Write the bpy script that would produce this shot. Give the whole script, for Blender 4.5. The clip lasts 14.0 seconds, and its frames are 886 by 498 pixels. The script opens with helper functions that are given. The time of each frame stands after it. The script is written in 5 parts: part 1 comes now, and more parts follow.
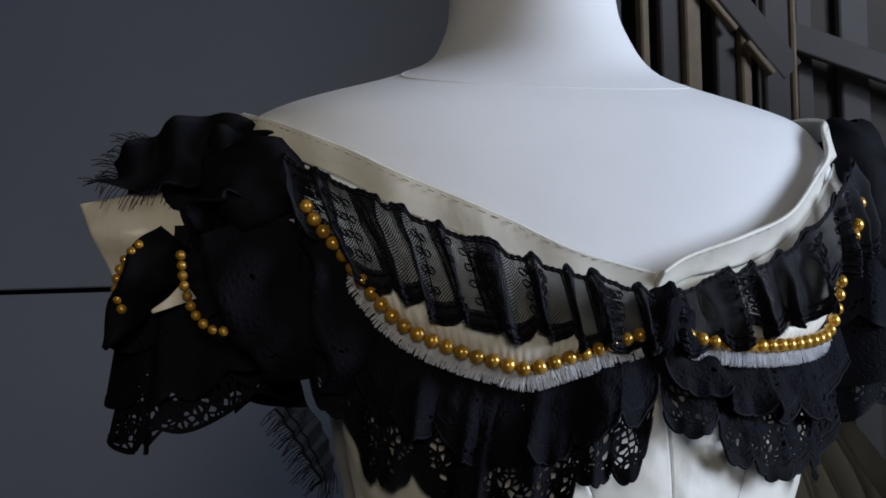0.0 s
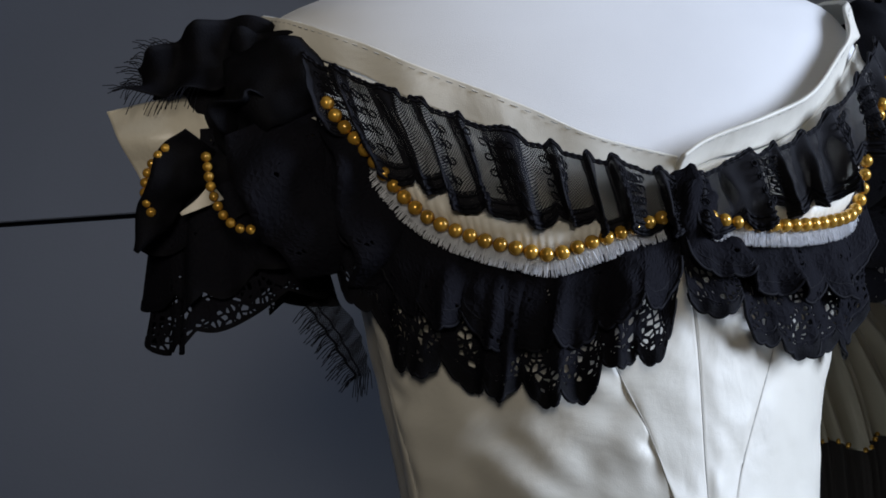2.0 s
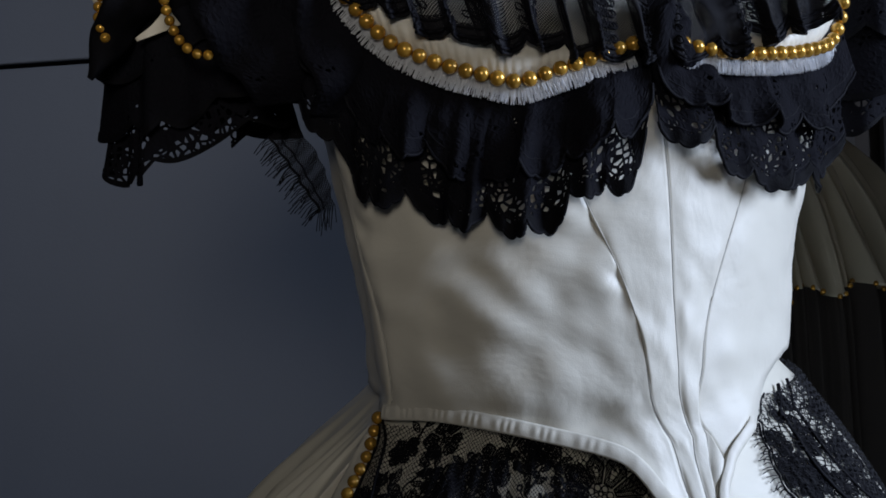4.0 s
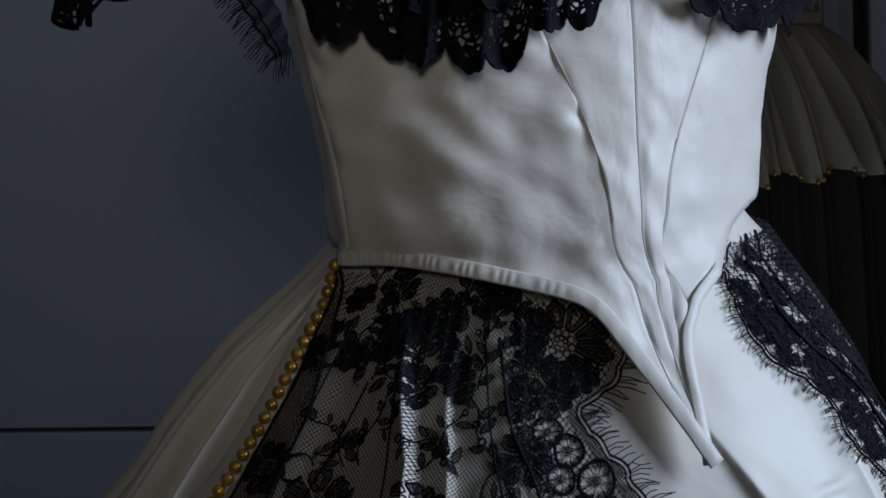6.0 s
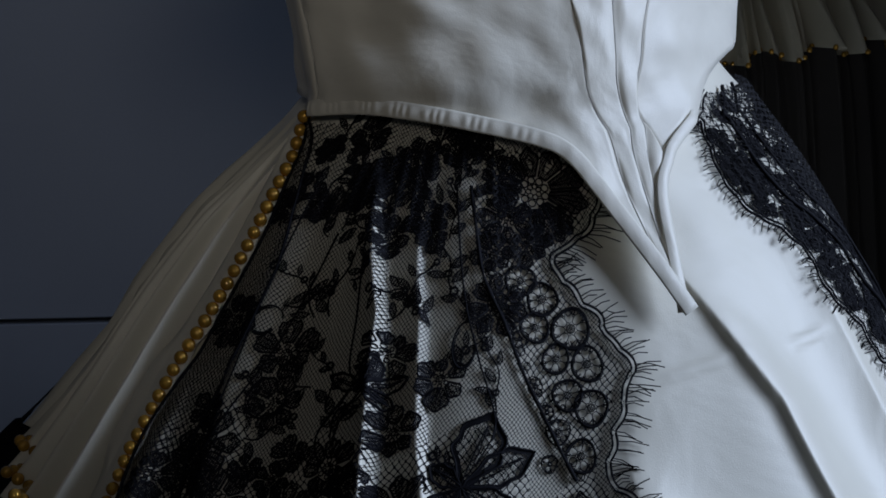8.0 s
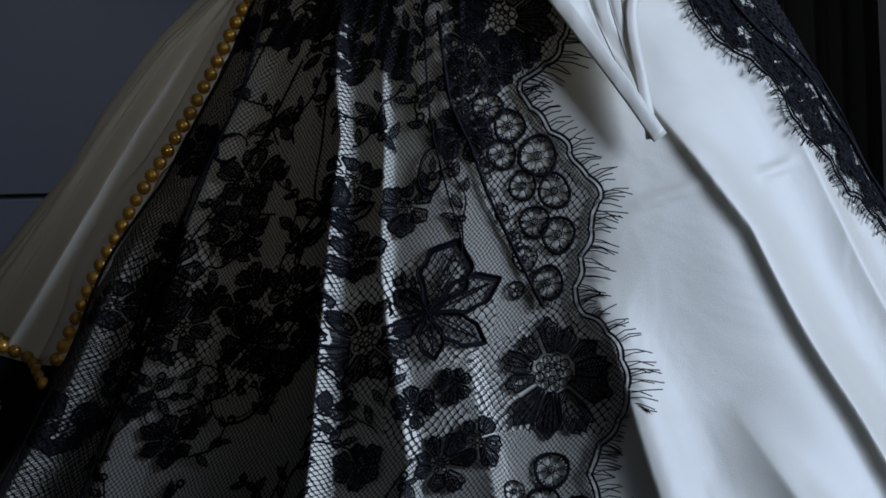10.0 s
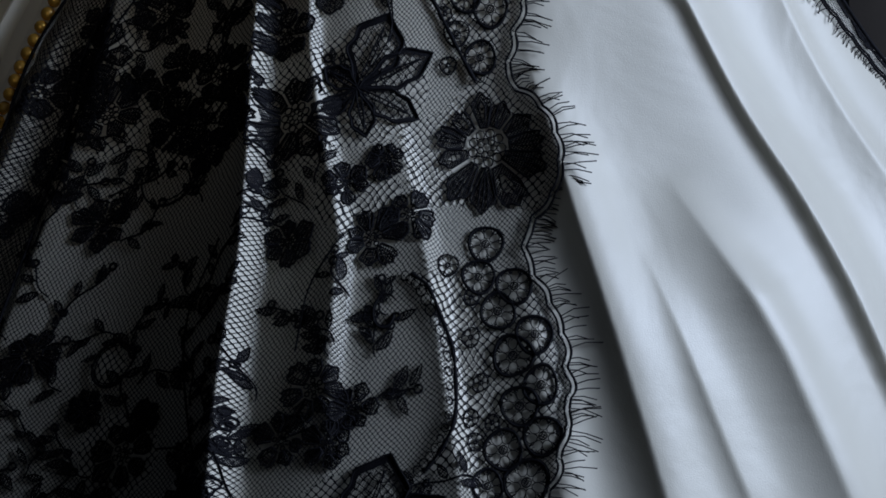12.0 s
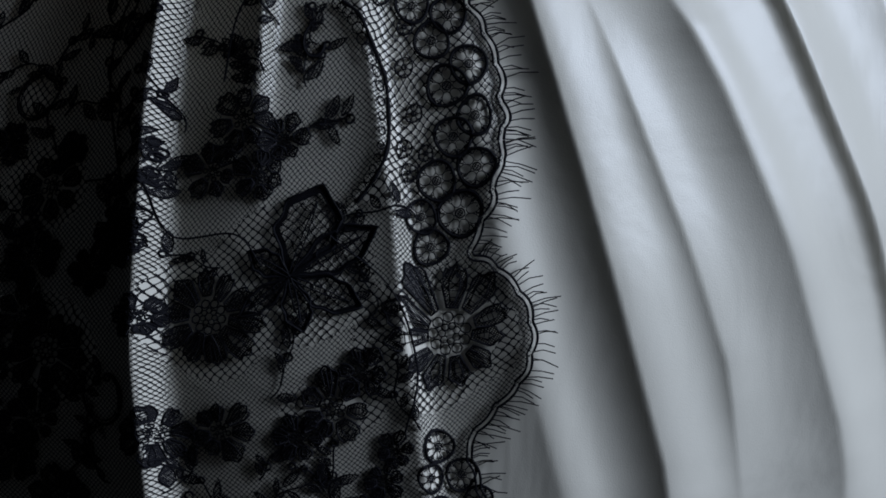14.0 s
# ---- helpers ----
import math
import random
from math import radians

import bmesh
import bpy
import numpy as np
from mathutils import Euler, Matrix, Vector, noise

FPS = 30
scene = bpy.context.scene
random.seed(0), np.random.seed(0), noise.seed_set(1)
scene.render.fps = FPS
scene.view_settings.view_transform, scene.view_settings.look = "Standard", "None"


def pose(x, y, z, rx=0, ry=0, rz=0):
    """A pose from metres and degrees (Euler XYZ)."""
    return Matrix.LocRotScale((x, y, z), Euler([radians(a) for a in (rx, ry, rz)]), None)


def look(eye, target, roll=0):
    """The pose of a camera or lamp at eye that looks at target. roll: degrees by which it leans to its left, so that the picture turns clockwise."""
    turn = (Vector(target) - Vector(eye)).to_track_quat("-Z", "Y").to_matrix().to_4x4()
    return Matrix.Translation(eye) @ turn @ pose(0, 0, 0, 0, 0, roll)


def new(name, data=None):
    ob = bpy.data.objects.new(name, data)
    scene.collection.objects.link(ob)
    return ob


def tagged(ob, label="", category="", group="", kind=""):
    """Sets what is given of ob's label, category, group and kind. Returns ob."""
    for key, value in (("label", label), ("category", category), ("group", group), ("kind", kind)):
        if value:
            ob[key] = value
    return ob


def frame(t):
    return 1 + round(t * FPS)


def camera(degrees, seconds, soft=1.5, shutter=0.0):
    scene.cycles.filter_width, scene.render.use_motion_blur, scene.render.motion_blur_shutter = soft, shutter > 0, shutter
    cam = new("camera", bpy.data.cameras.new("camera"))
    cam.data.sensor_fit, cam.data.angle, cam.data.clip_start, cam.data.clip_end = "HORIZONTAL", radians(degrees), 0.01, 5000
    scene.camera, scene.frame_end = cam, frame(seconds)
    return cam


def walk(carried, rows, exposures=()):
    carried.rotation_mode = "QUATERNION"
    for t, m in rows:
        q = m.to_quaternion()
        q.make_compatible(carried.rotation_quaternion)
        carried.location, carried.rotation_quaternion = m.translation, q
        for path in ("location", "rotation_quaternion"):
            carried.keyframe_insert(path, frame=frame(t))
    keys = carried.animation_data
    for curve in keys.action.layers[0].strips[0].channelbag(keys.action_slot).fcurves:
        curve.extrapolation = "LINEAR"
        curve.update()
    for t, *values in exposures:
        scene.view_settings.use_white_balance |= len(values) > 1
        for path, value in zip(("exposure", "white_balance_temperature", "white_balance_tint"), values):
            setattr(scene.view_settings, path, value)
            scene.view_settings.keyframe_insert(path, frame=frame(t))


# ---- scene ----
cam = camera(31.6, 14.0, 1.7)
PATH = [
    (0, look((-0.3960, -1.0112, 1.2403), (-0.0664, -0.0683, 1.2896), -1.38)),
    (0.5, look((-0.3940, -1.0213, 1.2412), (-0.0760, -0.0739, 1.2770), -1.81)),
    (1, look((-0.3930, -1.0285, 1.2334), (-0.0689, -0.0829, 1.2609), -2.05)),
    (1.5, look((-0.3920, -1.0259, 1.2277), (-0.0804, -0.0759, 1.2451), -2.87)),
    (2, look((-0.3820, -1.0249, 1.2177), (-0.0884, -0.0690, 1.2246), -3.47)),
    (2.5, look((-0.3780, -1.0221, 1.2100), (-0.0835, -0.0664, 1.2023), -3.57)),
    (4.8, look((-0.3590, -1.0007, 1.1790), (-0.0610, -0.0515, 1.0777), -3.23)),
    (5, look((-0.3570, -0.9998, 1.1701), (-0.0590, -0.0505, 1.0693), -3.13)),
    (5.5, look((-0.3540, -0.9979, 1.1622), (-0.0536, -0.0510, 1.0481), -3.15)),
    (6, look((-0.3490, -0.9955, 1.1484), (-0.0484, -0.0499, 1.0235), -3.36)),
    (6.5, look((-0.3460, -0.9945, 1.1395), (-0.0450, -0.0510, 1.0014), -3.47)),
    (7, look((-0.3430, -0.9933, 1.1275), (-0.0416, -0.0516, 0.9777), -3.78)),
    (7.2, look((-0.3410, -0.9919, 1.1237), (-0.0405, -0.0506, 0.9697), -3.88)),
    (9.5, look((-0.3450, -0.9877, 1.0839), (-0.0299, -0.0662, 0.8569), -3.25)),
    (10, look((-0.3440, -0.9892, 1.0696), (-0.0275, -0.0704, 0.8339), -3.47)),
    (10.5, look((-0.3400, -0.9921, 1.0593), (-0.0241, -0.0775, 0.8071), -4.08)),
    (11, look((-0.3430, -0.9905, 1.0434), (-0.0190, -0.0826, 0.7773), -3.86)),
    (11.5, look((-0.3300, -1.0010, 1.0191), (-0.0180, -0.0906, 0.7473), -4.29)),
    (12, look((-0.3240, -1.0026, 1.0150), (-0.0120, -0.1032, 0.7088), -4.64)),
    (12.5, look((-0.3220, -1.0031, 1.0109), (-0.0070, -0.1156, 0.6748), -4.62)),
    (13, look((-0.3180, -1.0037, 1.0068), (-0.0039, -0.1304, 0.6345), -4.59)),
    (13.5, look((-0.3160, -1.0034, 1.0038), (-0.0065, -0.1457, 0.5932), -4.55)),
    (14, look((-0.3140, -1.0061, 0.9915), (-0.0070, -0.1621, 0.5518), -4.51)),
]
walk(cam, PATH, [(0.0, 0.30, 6900, 10), (2.5, 0.60, 6800, 10), (5.0, 0.08, 6500, 10), (7.0, -0.07, 6450, 10), (9.5, 0.0, 6300, 10), (11.0, 0.0, 6350, 10), (14.0, 0.0, 6800, 10)])

# ---- world and light ----
world = bpy.data.worlds.new("room_dusk")
scene.world = world
world.use_nodes = True
world.node_tree.nodes["Background"].inputs[0].default_value = (0.30, 0.36, 0.48, 1)
world.node_tree.nodes["Background"].inputs[1].default_value = 0.01


def window_light(name, eye, target, wide, high, watts, colour):
    data = bpy.data.lights.new(name, "AREA")
    data.shape, data.size, data.size_y, data.energy, data.color = "RECTANGLE", wide, high, watts, colour
    ob = new(name, data)
    ob.matrix_world = look(eye, target)
    return ob


window_light("window_daylight", (2.40, -1.72, 1.90), (0.0, -0.25, 1.05), 1.4, 1.5, 101.0, (0.640, 0.760, 1.0))
# added warm fill from front left, with no real fitting behind it
spot = new("warm_fill_spot", bpy.data.lights.new("warm_fill_spot", "SPOT"))
spot.data.energy, spot.data.color, spot.data.shadow_soft_size = 48.0, (1.0, 0.94, 0.86), 0.30
spot.data.spot_size, spot.data.spot_blend = radians(27), 1.0
spot.matrix_world = look((-0.80, -2.30, 1.80), (-0.24, 0.10, 1.38))


# ---- materials ----
def material(name, colour, rough=0.6, metal=0.0, grain=0.0, grain_scale=800.0, stain=0.12, stain_scale=12.0,
             wrinkle=0.0, wrinkle_scale=25.0, sheen=0.0, coat=0.0, weave=0.0, random_shade=0.0):
    """A surface with broad stains, fine grain, optional weave and wrinkle relief."""
    m = bpy.data.materials.new(name)
    m.use_nodes = True
    nt = m.node_tree
    b = nt.nodes["Principled BSDF"]
    N, L = nt.nodes.new, nt.links.new
    co = N("ShaderNodeTexCoord")
    n1 = N("ShaderNodeTexNoise")
    n1.inputs["Scale"].default_value, n1.inputs["Detail"].default_value = stain_scale, 5
    L(co.outputs["Object"], n1.inputs["Vector"])
    ramp = N("ShaderNodeMapRange")
    ramp.inputs[1].default_value, ramp.inputs[2].default_value = 0.3, 0.7
    ramp.inputs[3].default_value, ramp.inputs[4].default_value = 1 - stain, 1 + stain * 0.4
    L(n1.outputs["Fac"], ramp.inputs[0])
    tint = N("ShaderNodeMix")
    tint.data_type, tint.blend_type = "RGBA", "MULTIPLY"
    tint.inputs[0].default_value = 1.0
    tint.inputs[6].default_value = (*colour, 1)
    L(ramp.outputs[0], tint.inputs[7])
    out = tint.outputs[2]
    if random_shade:
        info, r2, t2 = N("ShaderNodeObjectInfo"), N("ShaderNodeMapRange"), N("ShaderNodeMix")
        r2.inputs[3].default_value, r2.inputs[4].default_value = 1 - random_shade, 1 + random_shade * 0.4
        L(info.outputs["Random"], r2.inputs[0])
        t2.data_type, t2.blend_type = "RGBA", "MULTIPLY"
        t2.inputs[0].default_value = 1.0
        L(out, t2.inputs[6])
        L(r2.outputs[0], t2.inputs[7])
        out = t2.outputs[2]
    L(out, b.inputs["Base Color"])
    b.inputs["Roughness"].default_value, b.inputs["Metallic"].default_value = rough, metal
    if max(colour) < 0.03:
        b.inputs["Specular IOR Level"].default_value = 0.10
    b.inputs["Sheen Weight"].default_value, b.inputs["Coat Weight"].default_value = sheen, coat
    rr = N("ShaderNodeMapRange")
    rr.inputs[3].default_value, rr.inputs[4].default_value = rough * 0.85, min(1, rough * 1.15)
    L(n1.outputs["Fac"], rr.inputs[0])
    L(rr.outputs[0], b.inputs["Roughness"])
    last = None
    if wrinkle:
        w = N("ShaderNodeTexNoise")
        w.inputs["Scale"].default_value, w.inputs["Detail"].default_value = wrinkle_scale, 4
        w.inputs["Distortion"].default_value = 0.6
        L(co.outputs["Object"], w.inputs["Vector"])
        bw = N("ShaderNodeBump")
        bw.inputs["Strength"].default_value, bw.inputs["Distance"].default_value = 1.0, wrinkle
        L(w.outputs["Fac"], bw.inputs["Height"])
        last = bw
    if grain:
        g = N("ShaderNodeTexNoise")
        g.inputs["Scale"].default_value, g.inputs["Detail"].default_value = grain_scale, 2
        L(co.outputs["Object"], g.inputs["Vector"])
        bg = N("ShaderNodeBump")
        bg.inputs["Strength"].default_value, bg.inputs["Distance"].default_value = 0.6, grain
        L(g.outputs["Fac"], bg.inputs["Height"])
        if last:
            L(last.outputs[0], bg.inputs["Normal"])
        last = bg
    if weave:
        for vec in ((1, 0.3, 0), (0.1, 0.2, 1)):
            mp, wv, bv = N("ShaderNodeVectorMath"), N("ShaderNodeTexWave"), N("ShaderNodeBump")
            mp.operation = "MULTIPLY"
            mp.inputs[1].default_value = vec
            L(co.outputs["Object"], mp.inputs[0])
            wv.inputs["Scale"].default_value, wv.inputs["Distortion"].default_value = 320.0, 1.0
            wv.bands_direction = "DIAGONAL"
            L(mp.outputs[0], wv.inputs["Vector"])
            bv.inputs["Strength"].default_value, bv.inputs["Distance"].default_value = 0.5, weave
            L(wv.outputs["Fac"], bv.inputs["Height"])
            if last:
                L(last.outputs[0], bv.inputs["Normal"])
            last = bv
    if last:
        L(last.outputs[0], b.inputs["Normal"])
    return m


def net_material(name, colour, pitch, thread, dense=0.0):
    """Tulle: crossed threads laid out in metres over the UV map, open between them."""
    m = bpy.data.materials.new(name)
    m.use_nodes = True
    nt = m.node_tree
    b, out = nt.nodes["Principled BSDF"], nt.nodes["Material Output"]
    N, L = nt.nodes.new, nt.links.new
    b.inputs["Base Color"].default_value, b.inputs["Roughness"].default_value = (*colour, 1), 0.75
    b.inputs["Specular IOR Level"].default_value = 0.2
    uv, sep = N("ShaderNodeUVMap"), N("ShaderNodeSeparateXYZ")
    jit, add = N("ShaderNodeTexNoise"), N("ShaderNodeVectorMath")
    jit.inputs["Scale"].default_value = 60.0
    sub, mul = N("ShaderNodeVectorMath"), N("ShaderNodeVectorMath")
    sub.operation, mul.operation = "SUBTRACT", "MULTIPLY"
    sub.inputs[1].default_value = (0.5, 0.5, 0.5)
    mul.inputs[1].default_value = (pitch * 1.6, pitch * 1.6, 0)
    L(uv.outputs[0], jit.inputs["Vector"])
    L(jit.outputs["Color"], sub.inputs[0])
    L(sub.outputs[0], mul.inputs[0])
    L(uv.outputs[0], add.inputs[0])
    L(mul.outputs[0], add.inputs[1])
    L(add.outputs[0], sep.inputs[0])

    def op(kind, a, bb=None):
        n = N("ShaderNodeMath")
        n.operation = kind
        for i, v in enumerate((a, bb)):
            if v is None:
                continue
            if isinstance(v, (int, float)):
                n.inputs[i].default_value = v
            else:
                L(v, n.inputs[i])
        return n.outputs[0]

    hits = []
    for su, sv in ((1.0, 0.8), (-1.0, 0.8)):
        d = op("ADD", op("MULTIPLY", sep.outputs[0], su / pitch), op("MULTIPLY", sep.outputs[1], sv / pitch))
        hits.append(op("ABSOLUTE", op("SUBTRACT", op("FRACT", d), 0.5)))
    # the two distances in parallel round the corners of the meshes
    soft = op("DIVIDE", op("MULTIPLY", hits[0], hits[1]), op("ADD", op("ADD", hits[0], hits[1]), 0.001))
    fac = op("LESS_THAN", soft, thread)
    if dense:
        fac = op("MAXIMUM", fac, dense)
    clear, mix = N("ShaderNodeBsdfTransparent"), N("ShaderNodeMixShader")
    L(fac, mix.inputs[0])
    L(clear.outputs[0], mix.inputs[1])
    L(b.outputs[0], mix.inputs[2])
    L(mix.outputs[0], out.inputs[0])
    return m


def guipure_material(name, colour, cell, hole, solid=0.55):
    """Corded lace: raised cords round small open cells; UV in metres, solid where v (0 top to 1 hem, second map) says so."""
    m = bpy.data.materials.new(name)
    m.use_nodes = True
    nt = m.node_tree
    b, out = nt.nodes["Principled BSDF"], nt.nodes["Material Output"]
    N, L = nt.nodes.new, nt.links.new
    b.inputs["Base Color"].default_value, b.inputs["Roughness"].default_value = (*colour, 1), 0.8
    b.inputs["Specular IOR Level"].default_value = 0.06
    uv, v1 = N("ShaderNodeUVMap"), N("ShaderNodeTexVoronoi")
    v1.feature = "DISTANCE_TO_EDGE"
    v1.inputs["Scale"].default_value = 1 / cell
    v1.inputs["Randomness"].default_value = 0.75
    L(uv.outputs[0], v1.inputs["Vector"])
    patch = N("ShaderNodeTexNoise")
    patch.inputs["Scale"].default_value, patch.inputs["Detail"].default_value = 0.22 / cell, 1
    L(uv.outputs[0], patch.inputs["Vector"])
    cut = N("ShaderNodeMapRange")
    cut.inputs[1].default_value, cut.inputs[2].default_value = solid - 0.08, solid + 0.06
    cut.inputs[3].default_value, cut.inputs[4].default_value = 1.0, hole
    L(patch.outputs["Fac"], cut.inputs[0])
    lt = N("ShaderNodeMath")
    lt.operation = "LESS_THAN"
    L(v1.outputs["Distance"], lt.inputs[0])
    L(cut.outputs[0], lt.inputs[1])
    bump = N("ShaderNodeBump")
    bump.inputs["Strength"].default_value, bump.inputs["Distance"].default_value = 1.0, 0.0012
    bump.invert = True
    L(v1.outputs["Distance"], bump.inputs["Height"])
    L(bump.outputs[0], b.inputs["Normal"])
    clear, mix = N("ShaderNodeBsdfTransparent"), N("ShaderNodeMixShader")
    L(lt.outputs[0], mix.inputs[0])
    L(clear.outputs[0], mix.inputs[1])
    L(b.outputs[0], mix.inputs[2])
    L(mix.outputs[0], out.inputs[0])
    return m


BLACK = (0.0068, 0.0068, 0.0098)
satin = material("ivory_satin", (0.74, 0.71, 0.62), 0.43, grain=0.00015, grain_scale=1400, stain=0.06, stain_scale=9, wrinkle=0.0032, wrinkle_scale=14, sheen=0.15)
skirt_satin = material("ivory_skirt_satin", (0.74, 0.71, 0.61), 0.42, grain=0.00015, grain_scale=1400, stain=0.07, stain_scale=7, wrinkle=0.0035, wrinkle_scale=8, sheen=0.15)
cream_satin = material("cream_satin", (0.72, 0.67, 0.55), 0.36, grain=0.00015, stain=0.1, wrinkle=0.004, wrinkle_scale=18, sheen=0.2)
# darker copy of the cream satin, the far gown's shade put into its colour
shaded_satin = material("shaded_cream_satin", (0.52, 0.48, 0.37), 0.26, grain=0.00015, stain=0.12, wrinkle=0.003, wrinkle_scale=18)
jersey = material("white_jersey", (0.72, 0.72, 0.72), 0.85, grain=0.0002, grain_scale=1800, stain=0.05, stain_scale=14, sheen=0.2)
thread_black = material("black_thread", BLACK, 0.62, grain=0.0004, grain_scale=1500, stain=0.35, stain_scale=160)
cloth_black = material("black_embroidery", (0.0045, 0.0045, 0.0065), 0.75, grain=0.0006, grain_scale=900, stain=0.4, stain_scale=120)
seam_thread = material("stitching", (0.55, 0.53, 0.48), 0.7, grain=0.0002, stain=0.2, stain_scale=200)
pearl_gold = material("gold_pearl", (0.68, 0.37, 0.055), 0.24, metal=0.5, stain=0.15, stain_scale=180, coat=0.5, random_shade=0.25)
fringe_white = material("white_fringe", (0.72, 0.74, 0.78), 0.6, stain=0.15, stain_scale=200, sheen=0.3)
wall_paint = material("grey_wall_paint", (0.160, 0.178, 0.218), 0.7, grain=0.0002, grain_scale=260, stain=0.10, stain_scale=2.2)
gap_dark = material("panel_joint", (0.02, 0.02, 0.025), 0.9, stain=0.3, stain_scale=40)
wood = material("pale_wood", (0.48, 0.35, 0.22), 0.6, grain=0.0006, grain_scale=120, stain=0.3, stain_scale=18)
grey_board = material("grey_board", (0.19, 0.175, 0.165), 0.8, grain=0.0005, grain_scale=160, stain=0.2, stain_scale=6)
room_paint = material("dim_room_paint", (0.065, 0.065, 0.065), 0.85, grain=0.0004, grain_scale=200, stain=0.2, stain_scale=3)
# dark tone standing in for the shade behind the slats
shade_board = material("opening_shade", (0.13, 0.110, 0.095), 0.8, grain=0.0005, grain_scale=160, stain=0.2, stain_scale=6)
dark_cloth = material("dark_drape", (0.030, 0.025, 0.022), 0.9, grain=0.0006, stain=0.3, stain_scale=10)
floor_wood = material("floor_boards", (0.035, 0.026, 0.020), 0.5, grain=0.0008, grain_scale=90, stain=0.35, stain_scale=8)
steel = material("brushed_steel", (0.4, 0.4, 0.4), 0.35, metal=1.0, grain=0.0002, stain=0.1)
net = net_material("black_tulle", BLACK, 0.0023, 0.068)
net_fine = net_material("fine_black_tulle", BLACK, 0.0014, 0.048)
net_ruffle = net_material("gathered_black_tulle", BLACK, 0.0014, 0.10)
net_coarse = net_material("wide_celled_black_net", BLACK, 0.0040, 0.070)
embroidery = net_material("black_embroidered_fill", BLACK, 0.0012, 0.140)
net_doubled = net_material("doubled_black_lace", BLACK, 0.0011, 0.185)
guipure = guipure_material("black_guipure", BLACK, 0.0036, 0.20, 0.60)
guipure_open = guipure_material("open_black_guipure", BLACK, 0.0042, 0.16, 0.38)


# ---- building helpers ----
def mesh_object(name, verts, faces, mat, parent=None, label="", uvs=None, smooth=True, thick=0.0):
    me = bpy.data.meshes.new(name)
    me.from_pydata([tuple(map(float, v)) for v in verts], [], [tuple(int(i) for i in f) for f in faces])
    if uvs is not None:
        layer = me.uv_layers.new(name="UVMap")
        idx = np.zeros(len(me.loops), dtype=np.int32)
        me.loops.foreach_get("vertex_index", idx)
        layer.data.foreach_set("uv", np.asarray(uvs, dtype=np.float32)[idx].ravel())
    me.materials.append(mat)
    if smooth:
        me.polygons.foreach_set("use_smooth", [True] * len(me.polygons))
    me.update()
    ob = new(name, me)
    if parent:
        ob.parent = parent
    if label:
        tagged(ob, label)
    if thick:
        mod = ob.modifiers.new("cloth", "SOLIDIFY")
        mod.thickness, mod.offset = thick, 0.0
    return ob


def grid_faces(nu, nv, wrap=False, base=0):
    i, j = np.meshgrid(np.arange(nu if wrap else nu - 1), np.arange(nv - 1), indexing="ij")
    i, j = i.ravel(), j.ravel()
    k = (i + 1) % nu
    return (np.stack([i * nv + j, k * nv + j, k * nv + j + 1, i * nv + j + 1], -1) + base).tolist()


def sheet(name, P, mat, parent=None, label="", wrap=False, thick=0.0, uv=None):
    """A cloth sheet from a grid of places P[u, v]; UV in metres along it unless given."""
    nu, nv = P.shape[:2]
    if uv is None:
        du = np.r_[np.zeros((1, nv)), np.cumsum(np.linalg.norm(np.diff(P, axis=0), axis=-1), 0)]
        dv = np.c_[np.zeros(nu), np.cumsum(np.linalg.norm(np.diff(P, axis=1), axis=-1), 1)]
        uv = np.stack([du.mean(1, keepdims=True) + 0 * du, dv], -1)
    return mesh_object(name, P.reshape(-1, 3), grid_faces(nu, nv, wrap), mat, parent, label, uv.reshape(-1, 2), True, thick)


def resample(pts, n):
    """n places at even steps along a polyline, softened by Catmull-Rom."""
    pts = np.asarray(pts, float)
    if len(pts) > 2:
        ext = np.vstack([2 * pts[0] - pts[1], pts, 2 * pts[-1] - pts[-2]])
        fine = []
        for k in range(len(pts) - 1):
            a, b, c, d = ext[k:k + 4]
            t = np.linspace(0, 1, 16, endpoint=False)[:, None]
            fine.append(0.5 * (2 * b + (c - a) * t + (2 * a - 5 * b + 4 * c - d) * t**2 + (3 * b - a - 3 * c + d) * t**3))
        pts = np.vstack(fine + [pts[-1:]])
    s = np.r_[0, np.cumsum(np.linalg.norm(np.diff(pts, axis=0), axis=-1))]
    at = np.linspace(0, s[-1], n)
    return np.stack([np.interp(at, s, pts[:, k]) for k in range(pts.shape[1])], -1)


def tube_data(pts, radius, sides=6, base=0):
    """Verts and faces of a cord along places; radius may vary."""
    pts = np.asarray(pts, float)
    r = np.broadcast_to(np.asarray(radius, float), (len(pts),))
    tan = np.gradient(pts, axis=0)
    tan /= np.linalg.norm(tan, axis=1, keepdims=True) + 1e-9
    ref = np.where(np.abs(tan[:, 2:3]) > 0.9, [[1.0, 0, 0]], [[0, 0, 1.0]])
    n1 = np.cross(tan, ref)
    n1 /= np.linalg.norm(n1, axis=1, keepdims=True) + 1e-9
    n2 = np.cross(tan, n1)
    a = np.linspace(0, 2 * math.pi, sides, endpoint=False)
    v = pts[:, None] + r[:, None, None] * (np.cos(a)[None, :, None] * n1[:, None] + np.sin(a)[None, :, None] * n2[:, None])
    i, j = np.meshgrid(np.arange(len(pts) - 1), np.arange(sides), indexing="ij")
    i, j = i.ravel(), j.ravel()
    k = (j + 1) % sides
    f = np.stack([i * sides + j, i * sides + k, (i + 1) * sides + k, (i + 1) * sides + j], -1) + base
    return v.reshape(-1, 3), f.tolist()


def cord(name, pts, radius, mat, parent=None, label="", sides=6):
    v, f = tube_data(pts, radius, sides)
    return mesh_object(name, v, f, mat, parent, label)


